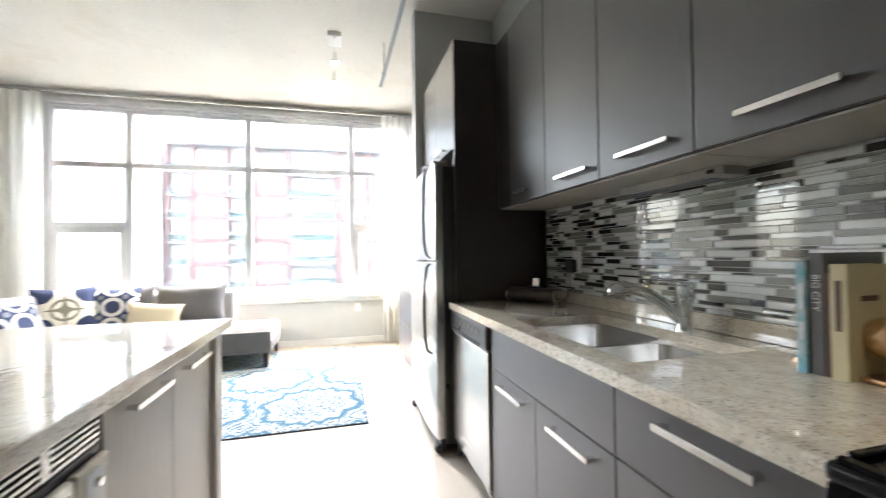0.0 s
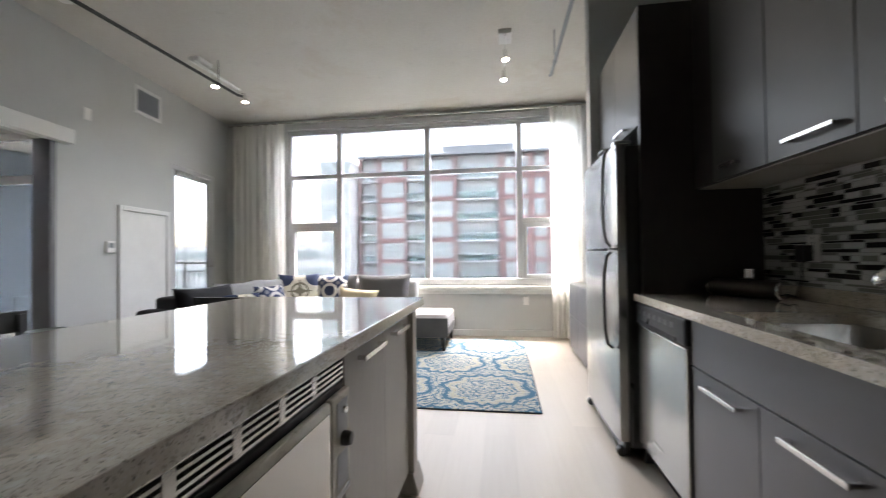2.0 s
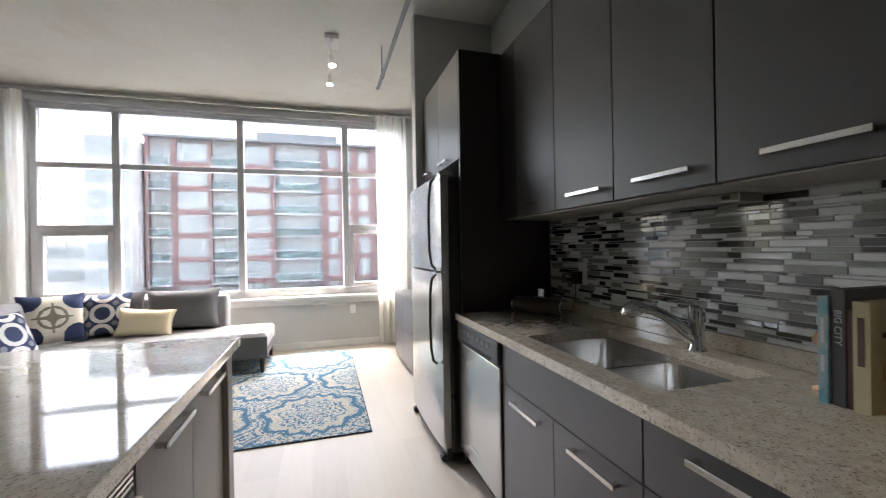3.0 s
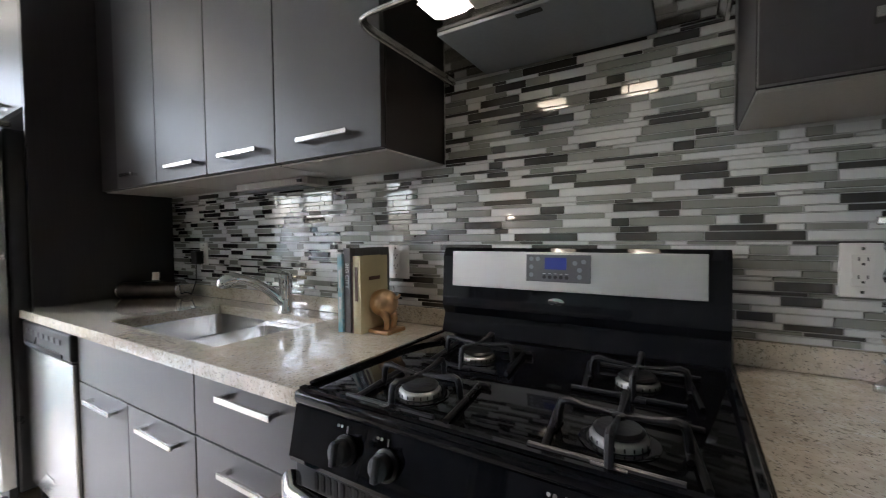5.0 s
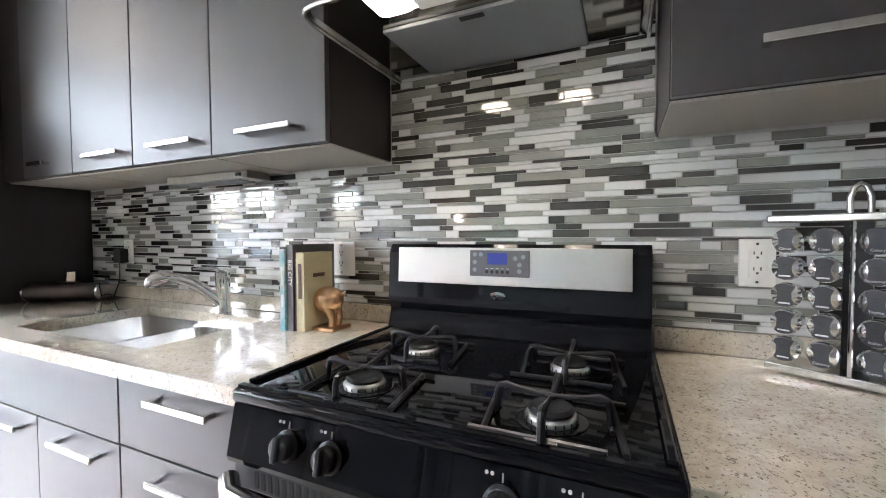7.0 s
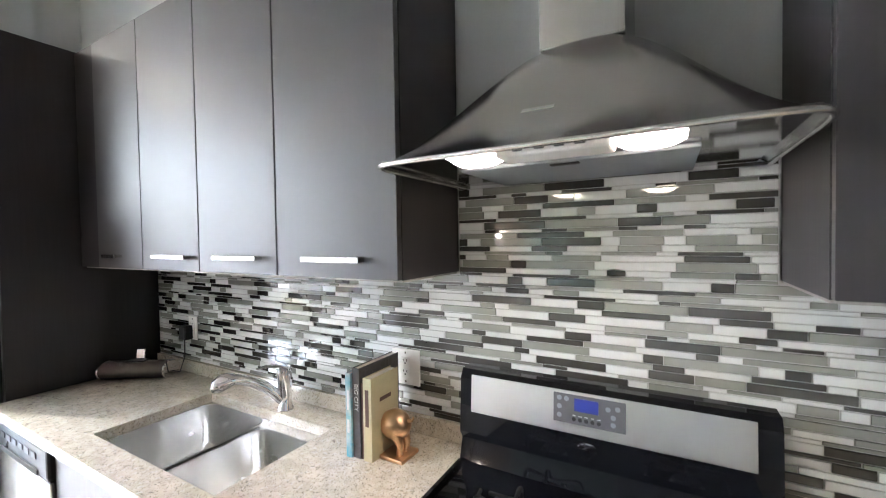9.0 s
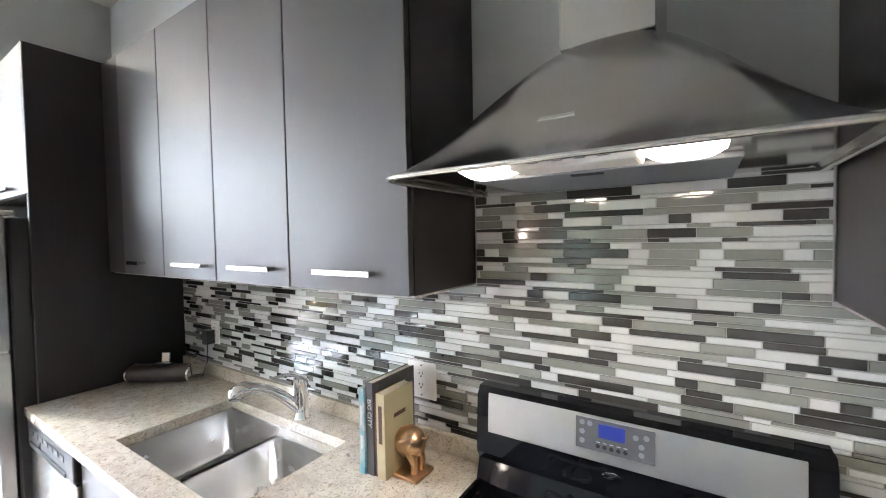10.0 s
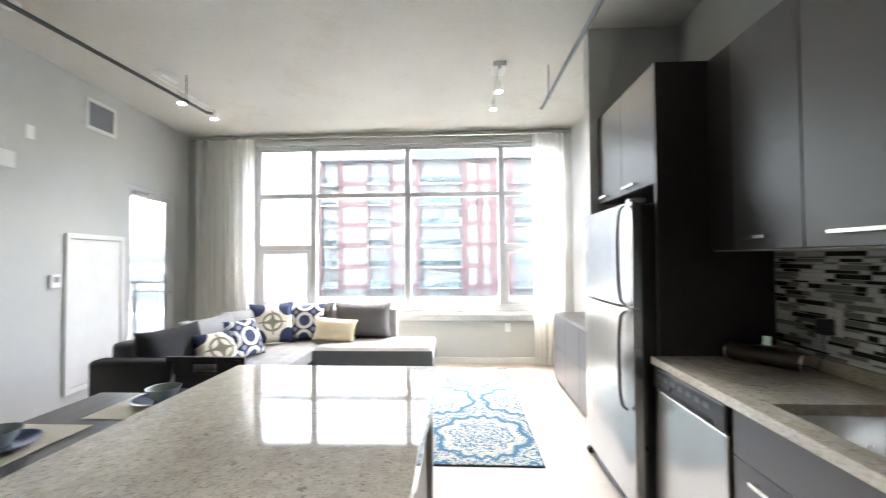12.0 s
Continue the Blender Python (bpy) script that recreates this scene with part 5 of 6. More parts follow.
# ---- kitchen island ----
IX0, IX1, IY0, IY1 = -0.475, 0.530, 1.072, 3.030
isl = thing("kitchen_island", (0.03, 2.05, 0), "taupe wood island with a beige granite top and a built-in microwave", "kitchen island")
part("top", box(IX0, IX1, IY0, IY1, 0.872, 0.914, 0.004), GRANITE, isl, "polished speckled granite top")
part("back_panel", box(-0.22, -0.20, IY0 + 0.06, IY1 - 0.06, 0.0, 0.871), TAUPE, isl)
part("end_panel", box(-0.199, 0.485, IY0 + 0.075, IY0 + 0.10, 0.0, 0.871), WHITE_PAINT, isl, "pale end panel")
part("end_panel", box(-0.199, 0.44, IY1 - 0.10, IY1 - 0.075, 0.0, 0.871), TAUPE, isl)
part("carcass", box(-0.199, 0.468, 2.03, IY1 - 0.101, 0.10, 0.871), TAUPE, isl)
part("carcass_low", box(-0.199, 0.468, IY0 + 0.101, 2.029, 0.10, 0.45), TAUPE, isl)
part("plinth", box(-0.15, 0.42, IY0 + 0.11, IY1 - 0.12, 0.0, 0.099), TAUPE, isl)
IF = 0.490
part("front_stile", box(0.4705, IF, IY0 + 0.101, 1.282, 0.10, 0.871, 0.0015), WHITE_PAINT, isl, "pale front stile")


def island_front(name, y0, y1, z0, z1, handle=None):
    d = part(name, box(0.470, IF, y0 + 0.0015, y1 - 0.0015, z0, z1, 0.0015), TAUPE, isl)
    if handle:
        a, b, z = handle
        h = part("handle", box(IF + 0.023, IF + 0.032, a, b, z - 0.008, z + 0.008, 0.002), NICKEL, d, "flat satin nickel bar handle")
        for y in (a + 0.012, b - 0.012):
            part("foot", box(IF, IF + 0.023, y - 0.006, y + 0.006, z - 0.006, z + 0.006), NICKEL, h)


island_front("door", 2.04, 2.440, 0.11, 0.866, (2.14, 2.37, 0.818))
island_front("door", 2.440, 2.825, 0.11, 0.866, (2.52, 2.75, 0.818))
island_front("drawer", IY0 + 0.105, 2.030, 0.11, 0.455)
post = part("post", box(0.442, 0.512, 2.832, 2.915, 0.10, 0.871, 0.003), TAUPE, isl, "square corner post")
part("post_base", extrude_outline([(0.500, 0.10), (0.512, 0.10), (0.532, 0.03), (0.535, 0.0), (0.42, 0.0), (0.42, 0.10)], 1, 2.815, 2.945), TAUPE, post, "flared post foot")

mw = thing("microwave", (0.3, 1.66, 0.465), "almond and steel built-in microwave with a louvred trim kit", "microwave")
part("body", box(0.02, 0.474, 1.30, 2.02, 0.465, 0.865), SHADOW_BLACK, mw)
part("side_trim", box(0.475, 0.492, 1.284, 1.292, 0.460, 0.866, 0.002), SHADOW_BLACK, mw)
part("side_trim", box(0.475, 0.492, 2.012, 2.028, 0.460, 0.866, 0.002), SHADOW_BLACK, mw)
lv = part("louvre_panel", box(0.475, 0.484, 1.294, 2.010, 0.795, 0.866), SHADOW_BLACK, mw)
for k in range(5):
    z = 0.800 + k * 0.0135
    part("louvre", extrude_outline([(0.4845, z), (0.497, z - 0.002), (0.497, z + 0.004), (0.4845, z + 0.0085)], 1, 1.294, 2.010), NICKEL, lv)
for y in (1.42, 1.56, 1.70, 1.84):
    part("divider", box(0.4845, 0.4985, y - 0.012, y + 0.012, 0.797, 0.866, 0.001), NICKEL, lv)
l2 = part("louvre_panel", box(0.475, 0.484, 1.294, 2.010, 0.462, 0.492), SHADOW_BLACK, mw)
for k in range(2):
    part("louvre", box(0.4845, 0.496, 1.294, 2.010, 0.466 + k * 0.0135, 0.473 + k * 0.0135, 0.001), NICKEL, l2)
part("front_frame", box(0.475, 0.500, 1.30, 2.008, 0.495, 0.794, 0.004), BLACK_PLASTIC, mw)
part("left_strip", box(0.5005, 0.504, 1.30, 1.352, 0.498, 0.790, 0.001), STEEL, mw, "pale steel side strip")
md = part("door", box(0.5005, 0.522, 1.41, 1.882, 0.505, 0.778, 0.010), ALMOND, mw, "almond door with a rounded frame", smooth=True)
part("window", box(0.5225, 0.5245, 1.436, 1.864, 0.530, 0.756, 0.001), STEEL, md, "mirrored door window")
ct = part("control_panel", box(0.5005, 0.520, 1.888, 2.004, 0.505, 0.778, 0.006), ALMOND, mw, "almond control panel")
for z in (0.715, 0.580):
    part("dial_plate", box(0.5205, 0.522, 1.915, 1.985, z - 0.045, z + 0.045, 0.001), PANEL_WHITE, ct)
part("knob", placed(lathe((0, 0, 0), [(0.019, 0), (0.019, 0.012), (0.016, 0.024), (0.012, 0.025)], 20), pose(0.522, 1.950, 0.66, 0, 90, 0)), BLACK_PLASTIC, ct, "black timer knob", smooth=True)
part("knob", placed(lathe((0, 0, 0), [(0.010, 0), (0.009, 0.010)], 14), pose(0.522, 1.950, 0.735, 0, 90, 0)), NICKEL, ct, smooth=True)
part("release_bar", box(0.5205, 0.526, 1.90, 1.99, 0.515, 0.530, 0.002), PANEL_WHITE, ct)

# ---- dining table pushed against the island ----
tb = thing("dining_table", (-0.88, 2.1, 0), "black-stained wooden dining table set for a meal", "table")
part("tabletop", box(-1.235, -0.482, 1.15, 3.08, 0.725, 0.755, 0.004), DARK_WOOD, tb)
part("apron", box(-1.18, -0.54, 1.20, 1.225, 0.64, 0.7245), DARK_WOOD, tb)
part("apron", box(-1.18, -0.54, 3.005, 3.03, 0.64, 0.7245), DARK_WOOD, tb)
for x in (-1.18, -0.56):
    part("apron", box(x, x + 0.025, 1.226, 3.004, 0.64, 0.7245), DARK_WOOD, tb)
for x in (-1.17, -0.56):
    for y in (1.235, 2.985):
        part("leg", box(x - 0.03 + 0.01, x + 0.03 + 0.01, y - 0.03, y + 0.03, 0.0, 0.639, 0.004), DARK_WOOD, tb)


def dining_chair():
    c = thing("dining_chair", (0, 0, 0), "black wooden dining chair with a slotted top rail", "chair", group="chairs round the table")
    part("seat", box(-0.22, 0.22, -0.22, 0.21, 0.43, 0.47, 0.012), DARK_WOOD, c)
    for x in (-0.20, 0.20):
        part("front_leg", box(x - 0.018, x + 0.018, 0.16, 0.196, 0.0, 0.429, 0.003), DARK_WOOD, c)
        part("back_post", extrude_outline([(-0.20, 0.0), (-0.165, 0.0), (-0.165, 0.45), (-0.215, 0.86), (-0.245, 0.86), (-0.20, 0.45)], 0, x - 0.016, x + 0.016), DARK_WOOD, c)
    part("stretcher", box(-0.182, 0.182, 0.17, 0.185, 0.20, 0.23), DARK_WOOD, c)
    t = box(-0.235, -0.07, -0.252, -0.226, 0.77, 0.875, 0.003)
    box(0.07, 0.235, -0.252, -0.226, 0.77, 0.875, 0.003, bm=t)
    box(-0.07, 0.07, -0.2515, -0.2265, 0.835, 0.8745, bm=t)
    box(-0.07, 0.07, -0.2515, -0.2265, 0.7705, 0.792, bm=t)
    part("top_rail", t, DARK_WOOD, c, "top rail with a hand slot")
    part("slot_trim", box(-0.068, 0.068, -0.243, -0.236, 0.794, 0.834, 0.002), NICKEL, c, "polished metal slot insert")
    part("lower_rail", box(-0.182, 0.182, -0.215, -0.195, 0.58, 0.64, 0.003), DARK_WOOD, c)
    return c


c0 = dining_chair()
c0.matrix_basis = pose(-1.28, 2.47, 0, 0, 0, -90)
copy_thing(c0, pose(-1.28, 1.74, 0, 0, 0, -90))
copy_thing(c0, pose(-0.85, 3.11, 0, 0, 0, 180))


def plate_set(x, y, turn, bowl_material, off=(0.0, 0.0)):
    m = thing("placemat", (x + off[0], y + off[1], 0.7555), "cream woven placemat on the dark table", "placemat", group="table settings")
    part("mat", placed(box(-0.16, 0.16, -0.22, 0.22, 0, 0.004, 0.0015), pose(x + off[0], y + off[1], 0.7555, 0, 0, turn)), CREAM, m)
    p = solid("dinner_plate", lathe((x, y, 0.7602), [(0.07, 0), (0.075, 0.002), (0.125, 0.018), (0.127, 0.020), (0.120, 0.019), (0.072, 0.006)], 36), NAVY, "navy glazed dinner plate on a placemat", "plate", group="table settings", smooth=True)
    b = solid("bowl", lathe((x, y, 0.7668), [(0.035, 0), (0.040, 0.004), (0.062, 0.030), (0.074, 0.060), (0.071, 0.060), (0.058, 0.032), (0.034, 0.010)], 32), bowl_material, "small sage glazed bowl on a plate", "bowl", group="table settings", smooth=True)


plate_set(-0.80, 2.95, 90, SAGE, (0.02, -0.06))
plate_set(-1.05, 2.45, 0, SAGE)
plate_set(-1.05, 1.72, 0, SAGE)

# ---- living area ----
rug = solid("area_rug", box(-1.45, 1.205, 3.875, 6.33, 0.002, 0.012, 0.003), RUG, "blue and cream damask area rug with a dark edge", "rug", at=(-0.1, 5.1, 0.002))
rb = solid("rug_binding", box(-1.458, 1.213, 3.867, 6.338, 0.0005, 0.0075, 0.002), surface("rug_edge", (0.02, 0.03, 0.05), rough=0.95, bump=0.2), "dark stitched rug binding", "rug")


def tufted(x0, x1, y0, y1, z0, z1, pitch=0.15, nx=None, ny=None):
    """A thick buttoned cushion."""
    nx, ny = max(8, int((x1 - x0) / 0.025)), max(8, int((y1 - y0) / 0.025))

    def fn(u, v):
        x, y = x0 + u * (x1 - x0), y0 + v * (y1 - y0)
        e = min(u * (x1 - x0), (1 - u) * (x1 - x0), v * (y1 - y0), (1 - v) * (y1 - y0))
        z = z1 - 0.035 * max(0, 1 - e / 0.04) ** 2
        gx, gy = ((x - x0) / pitch) % 1 - 0.5, ((y - y0) / pitch) % 1 - 0.5
        z -= 0.022 * math.exp(-((gx * gx + gy * gy) * pitch * pitch) / 0.0010) + 0.006 * (abs(math.cos(math.pi * gx)) < 0.12 or abs(math.cos(math.pi * gy)) < 0.12)
        return (x, y, z)
    b = sheet(fn, nx, ny)
    box(x0 + 0.001, x1 - 0.001, y0 + 0.001, y1 - 0.001, z0, z1 - 0.036, bm=b)
    return b


sofa = thing("sectional_sofa", (-0.9, 5.6, 0), "grey tufted L-shaped sectional sofa with dark legs", "sofa")
SZ = 0.44
# Window-side base: its front shade is put into a darker grey.
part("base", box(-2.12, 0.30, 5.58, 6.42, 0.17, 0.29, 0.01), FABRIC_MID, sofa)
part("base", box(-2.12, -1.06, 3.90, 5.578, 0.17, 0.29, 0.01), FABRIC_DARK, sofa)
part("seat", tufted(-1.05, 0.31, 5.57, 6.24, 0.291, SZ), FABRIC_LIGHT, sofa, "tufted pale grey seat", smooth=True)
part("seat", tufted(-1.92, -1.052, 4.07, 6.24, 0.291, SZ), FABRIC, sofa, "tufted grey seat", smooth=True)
# Dark sheet added over the seat front to paint its shade.
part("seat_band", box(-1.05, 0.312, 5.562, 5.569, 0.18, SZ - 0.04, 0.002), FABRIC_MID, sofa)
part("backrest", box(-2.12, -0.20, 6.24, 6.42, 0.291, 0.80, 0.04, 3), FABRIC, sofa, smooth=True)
# Side backrest darkened: its backlit shade is in the colour.
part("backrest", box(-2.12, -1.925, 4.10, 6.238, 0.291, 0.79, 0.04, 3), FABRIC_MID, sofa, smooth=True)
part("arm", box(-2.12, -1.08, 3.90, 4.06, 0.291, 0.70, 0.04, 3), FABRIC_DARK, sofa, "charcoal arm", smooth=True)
for x, y in ((0.25, 5.63), (0.25, 6.36), (-1.0, 5.63), (-2.05, 6.36), (-2.05, 3.96), (-1.12, 3.96)):
    part("leg", lathe((x, y, 0.013), [(0.018, 0), (0.030, 0.157)], 12), DARK_WOOD, sofa, "tapered dark leg", smooth=True)


def pillow(w, h, t, material, m, label, group="sofa cushions"):
    def half(sign):
        def fn(u, v):
            a, b = 2 * u - 1, 2 * v - 1
            pinch = 1 - 0.10 * (1 - abs(a) ** 2) * abs(b) ** 3
            pinch2 = 1 - 0.10 * (1 - abs(b) ** 2) * abs(a) ** 3
            z = t / 2 * max(0, (1 - a ** 4)) ** 0.6 * max(0, (1 - b ** 4)) ** 0.6
            z += 0.008 * noise.noise((a * 2.2, b * 2.2, w * 9 + sign)) * (z > 0.01)
            return (w / 2 * a * pinch2, h / 2 * b * pinch, sign * z)
        return fn
    bm = sheet(half(1), 22, 22)
    sheet(half(-1), 22, 22, bm=bm)
    bmesh.ops.remove_doubles(bm, verts=bm.verts, dist=0.0005)
    ob = solid("throw_pillow", bm, material, label, "pillow", group=group, smooth=True, at=(0, 0, 0))
    ob.matrix_basis = m
    return ob


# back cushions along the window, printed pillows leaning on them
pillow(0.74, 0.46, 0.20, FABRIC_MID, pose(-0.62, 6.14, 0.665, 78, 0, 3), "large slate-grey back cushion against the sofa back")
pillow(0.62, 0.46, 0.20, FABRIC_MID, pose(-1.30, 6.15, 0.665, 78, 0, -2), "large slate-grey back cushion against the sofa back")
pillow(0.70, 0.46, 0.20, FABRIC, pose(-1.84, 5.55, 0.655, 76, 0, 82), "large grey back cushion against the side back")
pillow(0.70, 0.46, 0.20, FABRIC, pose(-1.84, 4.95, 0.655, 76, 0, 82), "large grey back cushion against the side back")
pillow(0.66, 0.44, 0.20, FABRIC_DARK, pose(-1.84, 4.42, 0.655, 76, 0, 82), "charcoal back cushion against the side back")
pillow(0.52, 0.30, 0.14, YELLOW, pose(-0.90, 5.90, 0.575, 72, 6, 6), "pale mustard lumbar pillow on the sofa")
pillow(0.50, 0.50, 0.17, PILLOW_PRINT, pose(-1.62, 5.76, 0.68, 72, 0, 32), "navy and cream medallion-print pillow on the sofa")
pillow(0.46, 0.46, 0.15, PILLOW_LINE, pose(-1.30, 5.98, 0.67, 72, 0, 12), "blue and white trellis-print pillow on the sofa")
pillow(0.40, 0.42, 0.15, PILLOW_LINE, pose(-1.60, 5.13, 0.63, 66, 0, 74), "white and grey trellis-print pillow on the sofa")
pillow(0.40, 0.40, 0.15, PILLOW_PRINT, pose(-1.60, 4.66, 0.60, 58, 0, 66), "blue and white printed pillow leaning on the arm")

# low media unit beyond the fridge
mu = thing("media_cabinet", (1.92, 5.15, 0), "dark grey low media cabinet with two drawer bands", "cabinet")
part("carcass", box(1.74, 2.135, 4.32, 5.84, 0.05, 0.80, 0.003), DARK_WOOD, mu)
for y0, y1 in ((4.32, 4.83), (4.83, 5.335), (5.335, 5.84)):
    part("drawer", box(1.720, 1.739, y0 + 0.002, y1 - 0.002, 0.43, 0.795, 0.002), ESPRESSO, mu)
    part("drawer", box(1.720, 1.739, y0 + 0.002, y1 - 0.002, 0.055, 0.426, 0.002), ESPRESSO, mu)
part("plinth", box(1.76, 2.13, 4.33, 5.83, 0.0, 0.049), SHADOW_BLACK, mu)
so = thing("wall_socket", (1.265, 6.585, 0.43), "white wall socket below the window", "socket")
part("plate", box(1.228, 1.302, 6.580, 6.588, 0.435, 0.55, 0.002), WHITE_PLASTIC, so)

# ---- ceiling services ----


def conduit(name, pts, label, hangers, material):
    c = thing(name, pts[0], label, "conduit")
    part("pipe", tube(pts, 0.016, 10), material, c, smooth=True)
    for x, y, z in hangers:
        part("hanger", tube([(x, y, z), (x, y, CEIL - 0.001)], 0.005, 8), material, c, smooth=True)
        part("clamp", tube([(x, y - 0.012, z), (x, y + 0.012, z)], 0.021, 10), material, c, smooth=True)
    return c


conduit("ceiling_conduit", [(-1.95, 5.10, 2.97), (-1.95, 5.02, 2.95), (-2.0, 3.2, 2.95), (-2.08, -2.05, 2.95)], "dark steel pipe hung under the ceiling", [(-1.955, 4.72, 2.95), (-2.01, 2.6, 2.95), (-2.04, 0.6, 2.95)], BLACK_PLASTIC)
conduit("ceiling_conduit", [(1.449, 5.06, 2.93), (1.449, 5.0, 2.905), (1.455, 3.3, 2.905), (1.46, -2.05, 2.905)], "grey steel pipe hung under the ceiling", [(1.45, 4.72, 2.905), (1.456, 3.0, 2.905), (1.458, 1.2, 2.905)], PANEL_GREY)


def spot_bar(x, y, heads, watts, label):
    b = thing("spot_light", (x, y, CEIL - 0.04), label, "ceiling light", group="ceiling spot bars")
    part("canopy", box(x - 0.06, x + 0.06, y - 0.10, y + 0.10, CEIL - 0.045, CEIL - 0.001, 0.006), WHITE_PAINT, b)
    part("bar", box(x - 0.012, x + 0.012, y - 0.10, max(h[1] for h in heads) + 0.03, CEIL - 0.068, CEIL - 0.046, 0.003), WHITE_PAINT, b)
    for hx, hy, tx, ty in heads:
        top = Vector((x, hy, CEIL - 0.068))
        hd = part("head", tube([top, top + Vector((0, 0, -0.03)), (hx, hy, CEIL - 0.115)], 0.006, 8), NICKEL, b, smooth=True)
        aim = (Vector((tx, ty, 1.0)) - Vector((hx, hy, CEIL - 0.12))).normalized()
        p0 = Vector((hx, hy, CEIL - 0.115))
        part("barrel", tube([p0, p0 + aim * 0.03, p0 + aim * 0.075, p0 + aim * 0.105], [0.016, 0.019, 0.021, 0.034], 18), NICKEL, hd, "satin nickel barrel", smooth=True)
        part("bulb", tube([p0 + aim * 0.1055, p0 + aim * 0.110], [0.030, 0.024], 18), BULB, hd, "lit halogen bulb", smooth=True)
        lamp("spot_beam", "SPOT", p0 + aim * 0.125, p0 + aim, watts, HALOGEN, 0.03, 110)
    return b


spot_bar(1.0, 4.72, ((1.0, 4.78, 1.1, 4.5), (0.99, 5.22, 0.95, 5.0)), 0.8, "white ceiling bar with two lit nickel spotlights")
spot_bar(-2.14, 4.70, ((-2.10, 4.86, -1.9, 4.6), (-2.06, 5.30, -1.8, 5.2)), 0.25, "white ceiling bar with two lit nickel spotlights")
sd = thing("smoke_detector", (-2.41, 3.59, CEIL - 0.04), "white round ceiling smoke detector", "smoke detector")
part("case", lathe((-2.41, 3.59, CEIL - 0.042), [(0.045, 0), (0.06, 0.012), (0.065, 0.041)], 24), WHITE_PLASTIC, sd, smooth=True)

# ---- things on the worktop ----
dk = thing("speaker_dock", (2.12, 3.09, TOPC), "bronze cylindrical speaker dock with a small music player", "speaker")
DK = pose(2.115, 3.085, TOPC, 0, 0, 32)
prof = [(0.056 * math.cos(radians(a)), 0.043 + 0.042 * math.sin(radians(a))) for a in range(0, 360, 18)]
part("body", placed(extrude_outline(prof, 1, -0.155, 0.155), DK), GUNMETAL, dk, smooth=True)
for y in (-0.158, 0.150):
    part("end_ring", placed(extrude_outline([(p * 1.04, 0.044 + (q - 0.043) * 1.02) for p, q in prof], 1, y, y + 0.008), DK), CHROME, dk, smooth=True)
part("dock_tray", placed(box(-0.022, 0.022, -0.045, 0.045, 0.083, 0.090, 0.003), DK), BLACK_PLASTIC, dk)
part("player", placed(box(-0.005, 0.005, -0.020, 0.020, 0.090, 0.138, 0.003), DK @ pose(0.008, 0, 0, 0, 8, 0)), CHROME, dk, "small metal music player")
part("cable", tube([(2.19, 2.98, 0.95), (2.235, 2.94, 0.93), (2.255, 2.93, 1.0), (2.26, 2.935, 1.09)], 0.003, 6), BLACK_PLASTIC, dk, smooth=True)


def book(y0, y1, x0, x1, z1, cover, label):
    """Upright, spine towards the room."""
    b = thing("book", ((x0 + x1) / 2, (y0 + y1) / 2, TOPC), label, "book", group="books on the worktop")
    part("front_cover", box(x0, x1, y0, y0 + 0.0025, TOPC, z1), cover, b)
    part("back_cover", box(x0, x1, y1 - 0.0025, y1, TOPC, z1), cover, b)
    part("spine", box(x0, x0 + 0.003, y0 + 0.0026, y1 - 0.0026, TOPC, z1), cover, b)
    part("pages", box(x0 + 0.0035, x1 - 0.004, y0 + 0.0027, y1 - 0.0027, TOPC + 0.003, z1 - 0.003), PAPER, b)
    return b


b1 = book(1.636, 1.656, 2.055, 2.215, 1.172, BOOK_BLUE, "teal paperback standing beside other books")
for z0, z1 in ((0.99, 1.03), (1.06, 1.12)):
    part("title_bar", box(2.0535, 2.0548, 1.642, 1.650, z0, z1), PANEL_WHITE, b1)
b2 = book(1.606, 1.634, 2.062, 2.262, 1.190, BOOK_DARK, "large charcoal hardback titled on its spine")
lettering("title", "BIG CITY", 0.021, PANEL_WHITE, b2, Matrix.Translation((2.0615, 1.620, 1.10)) @ Matrix(((0, 0, -1, 0), (0, -1, 0, 0), (-1, 0, 0, 0), (0, 0, 0, 1))), "white spine title")
lettering("title", "BIG CITY", 0.040, GREY_PLASTIC, b2, Matrix.Translation((2.165, 1.6055, 1.172)) @ Matrix(((1, 0, 0, 0), (0, 0, -1, 0), (0, 1, 0, 0), (0, 0, 0, 1))), "faded cover title")
b3 = book(1.593, 1.605, 2.066, 2.20, 1.145, BOOK_BROWN, "thin brown book between two others")
b4 = book(1.560, 1.591, 2.060, 2.195, 1.165, BOOK_CREAM, "thick cream cloth-bound book beside a gold bookend")
part("title_bar", box(2.10, 2.155, 1.5588, 1.5597, 1.085, 1.097), BOOK_BROWN, b4)
part("title_bar", box(2.0585, 2.0598, 1.570, 1.582, 1.02, 1.13), BOOK_BROWN, b4)


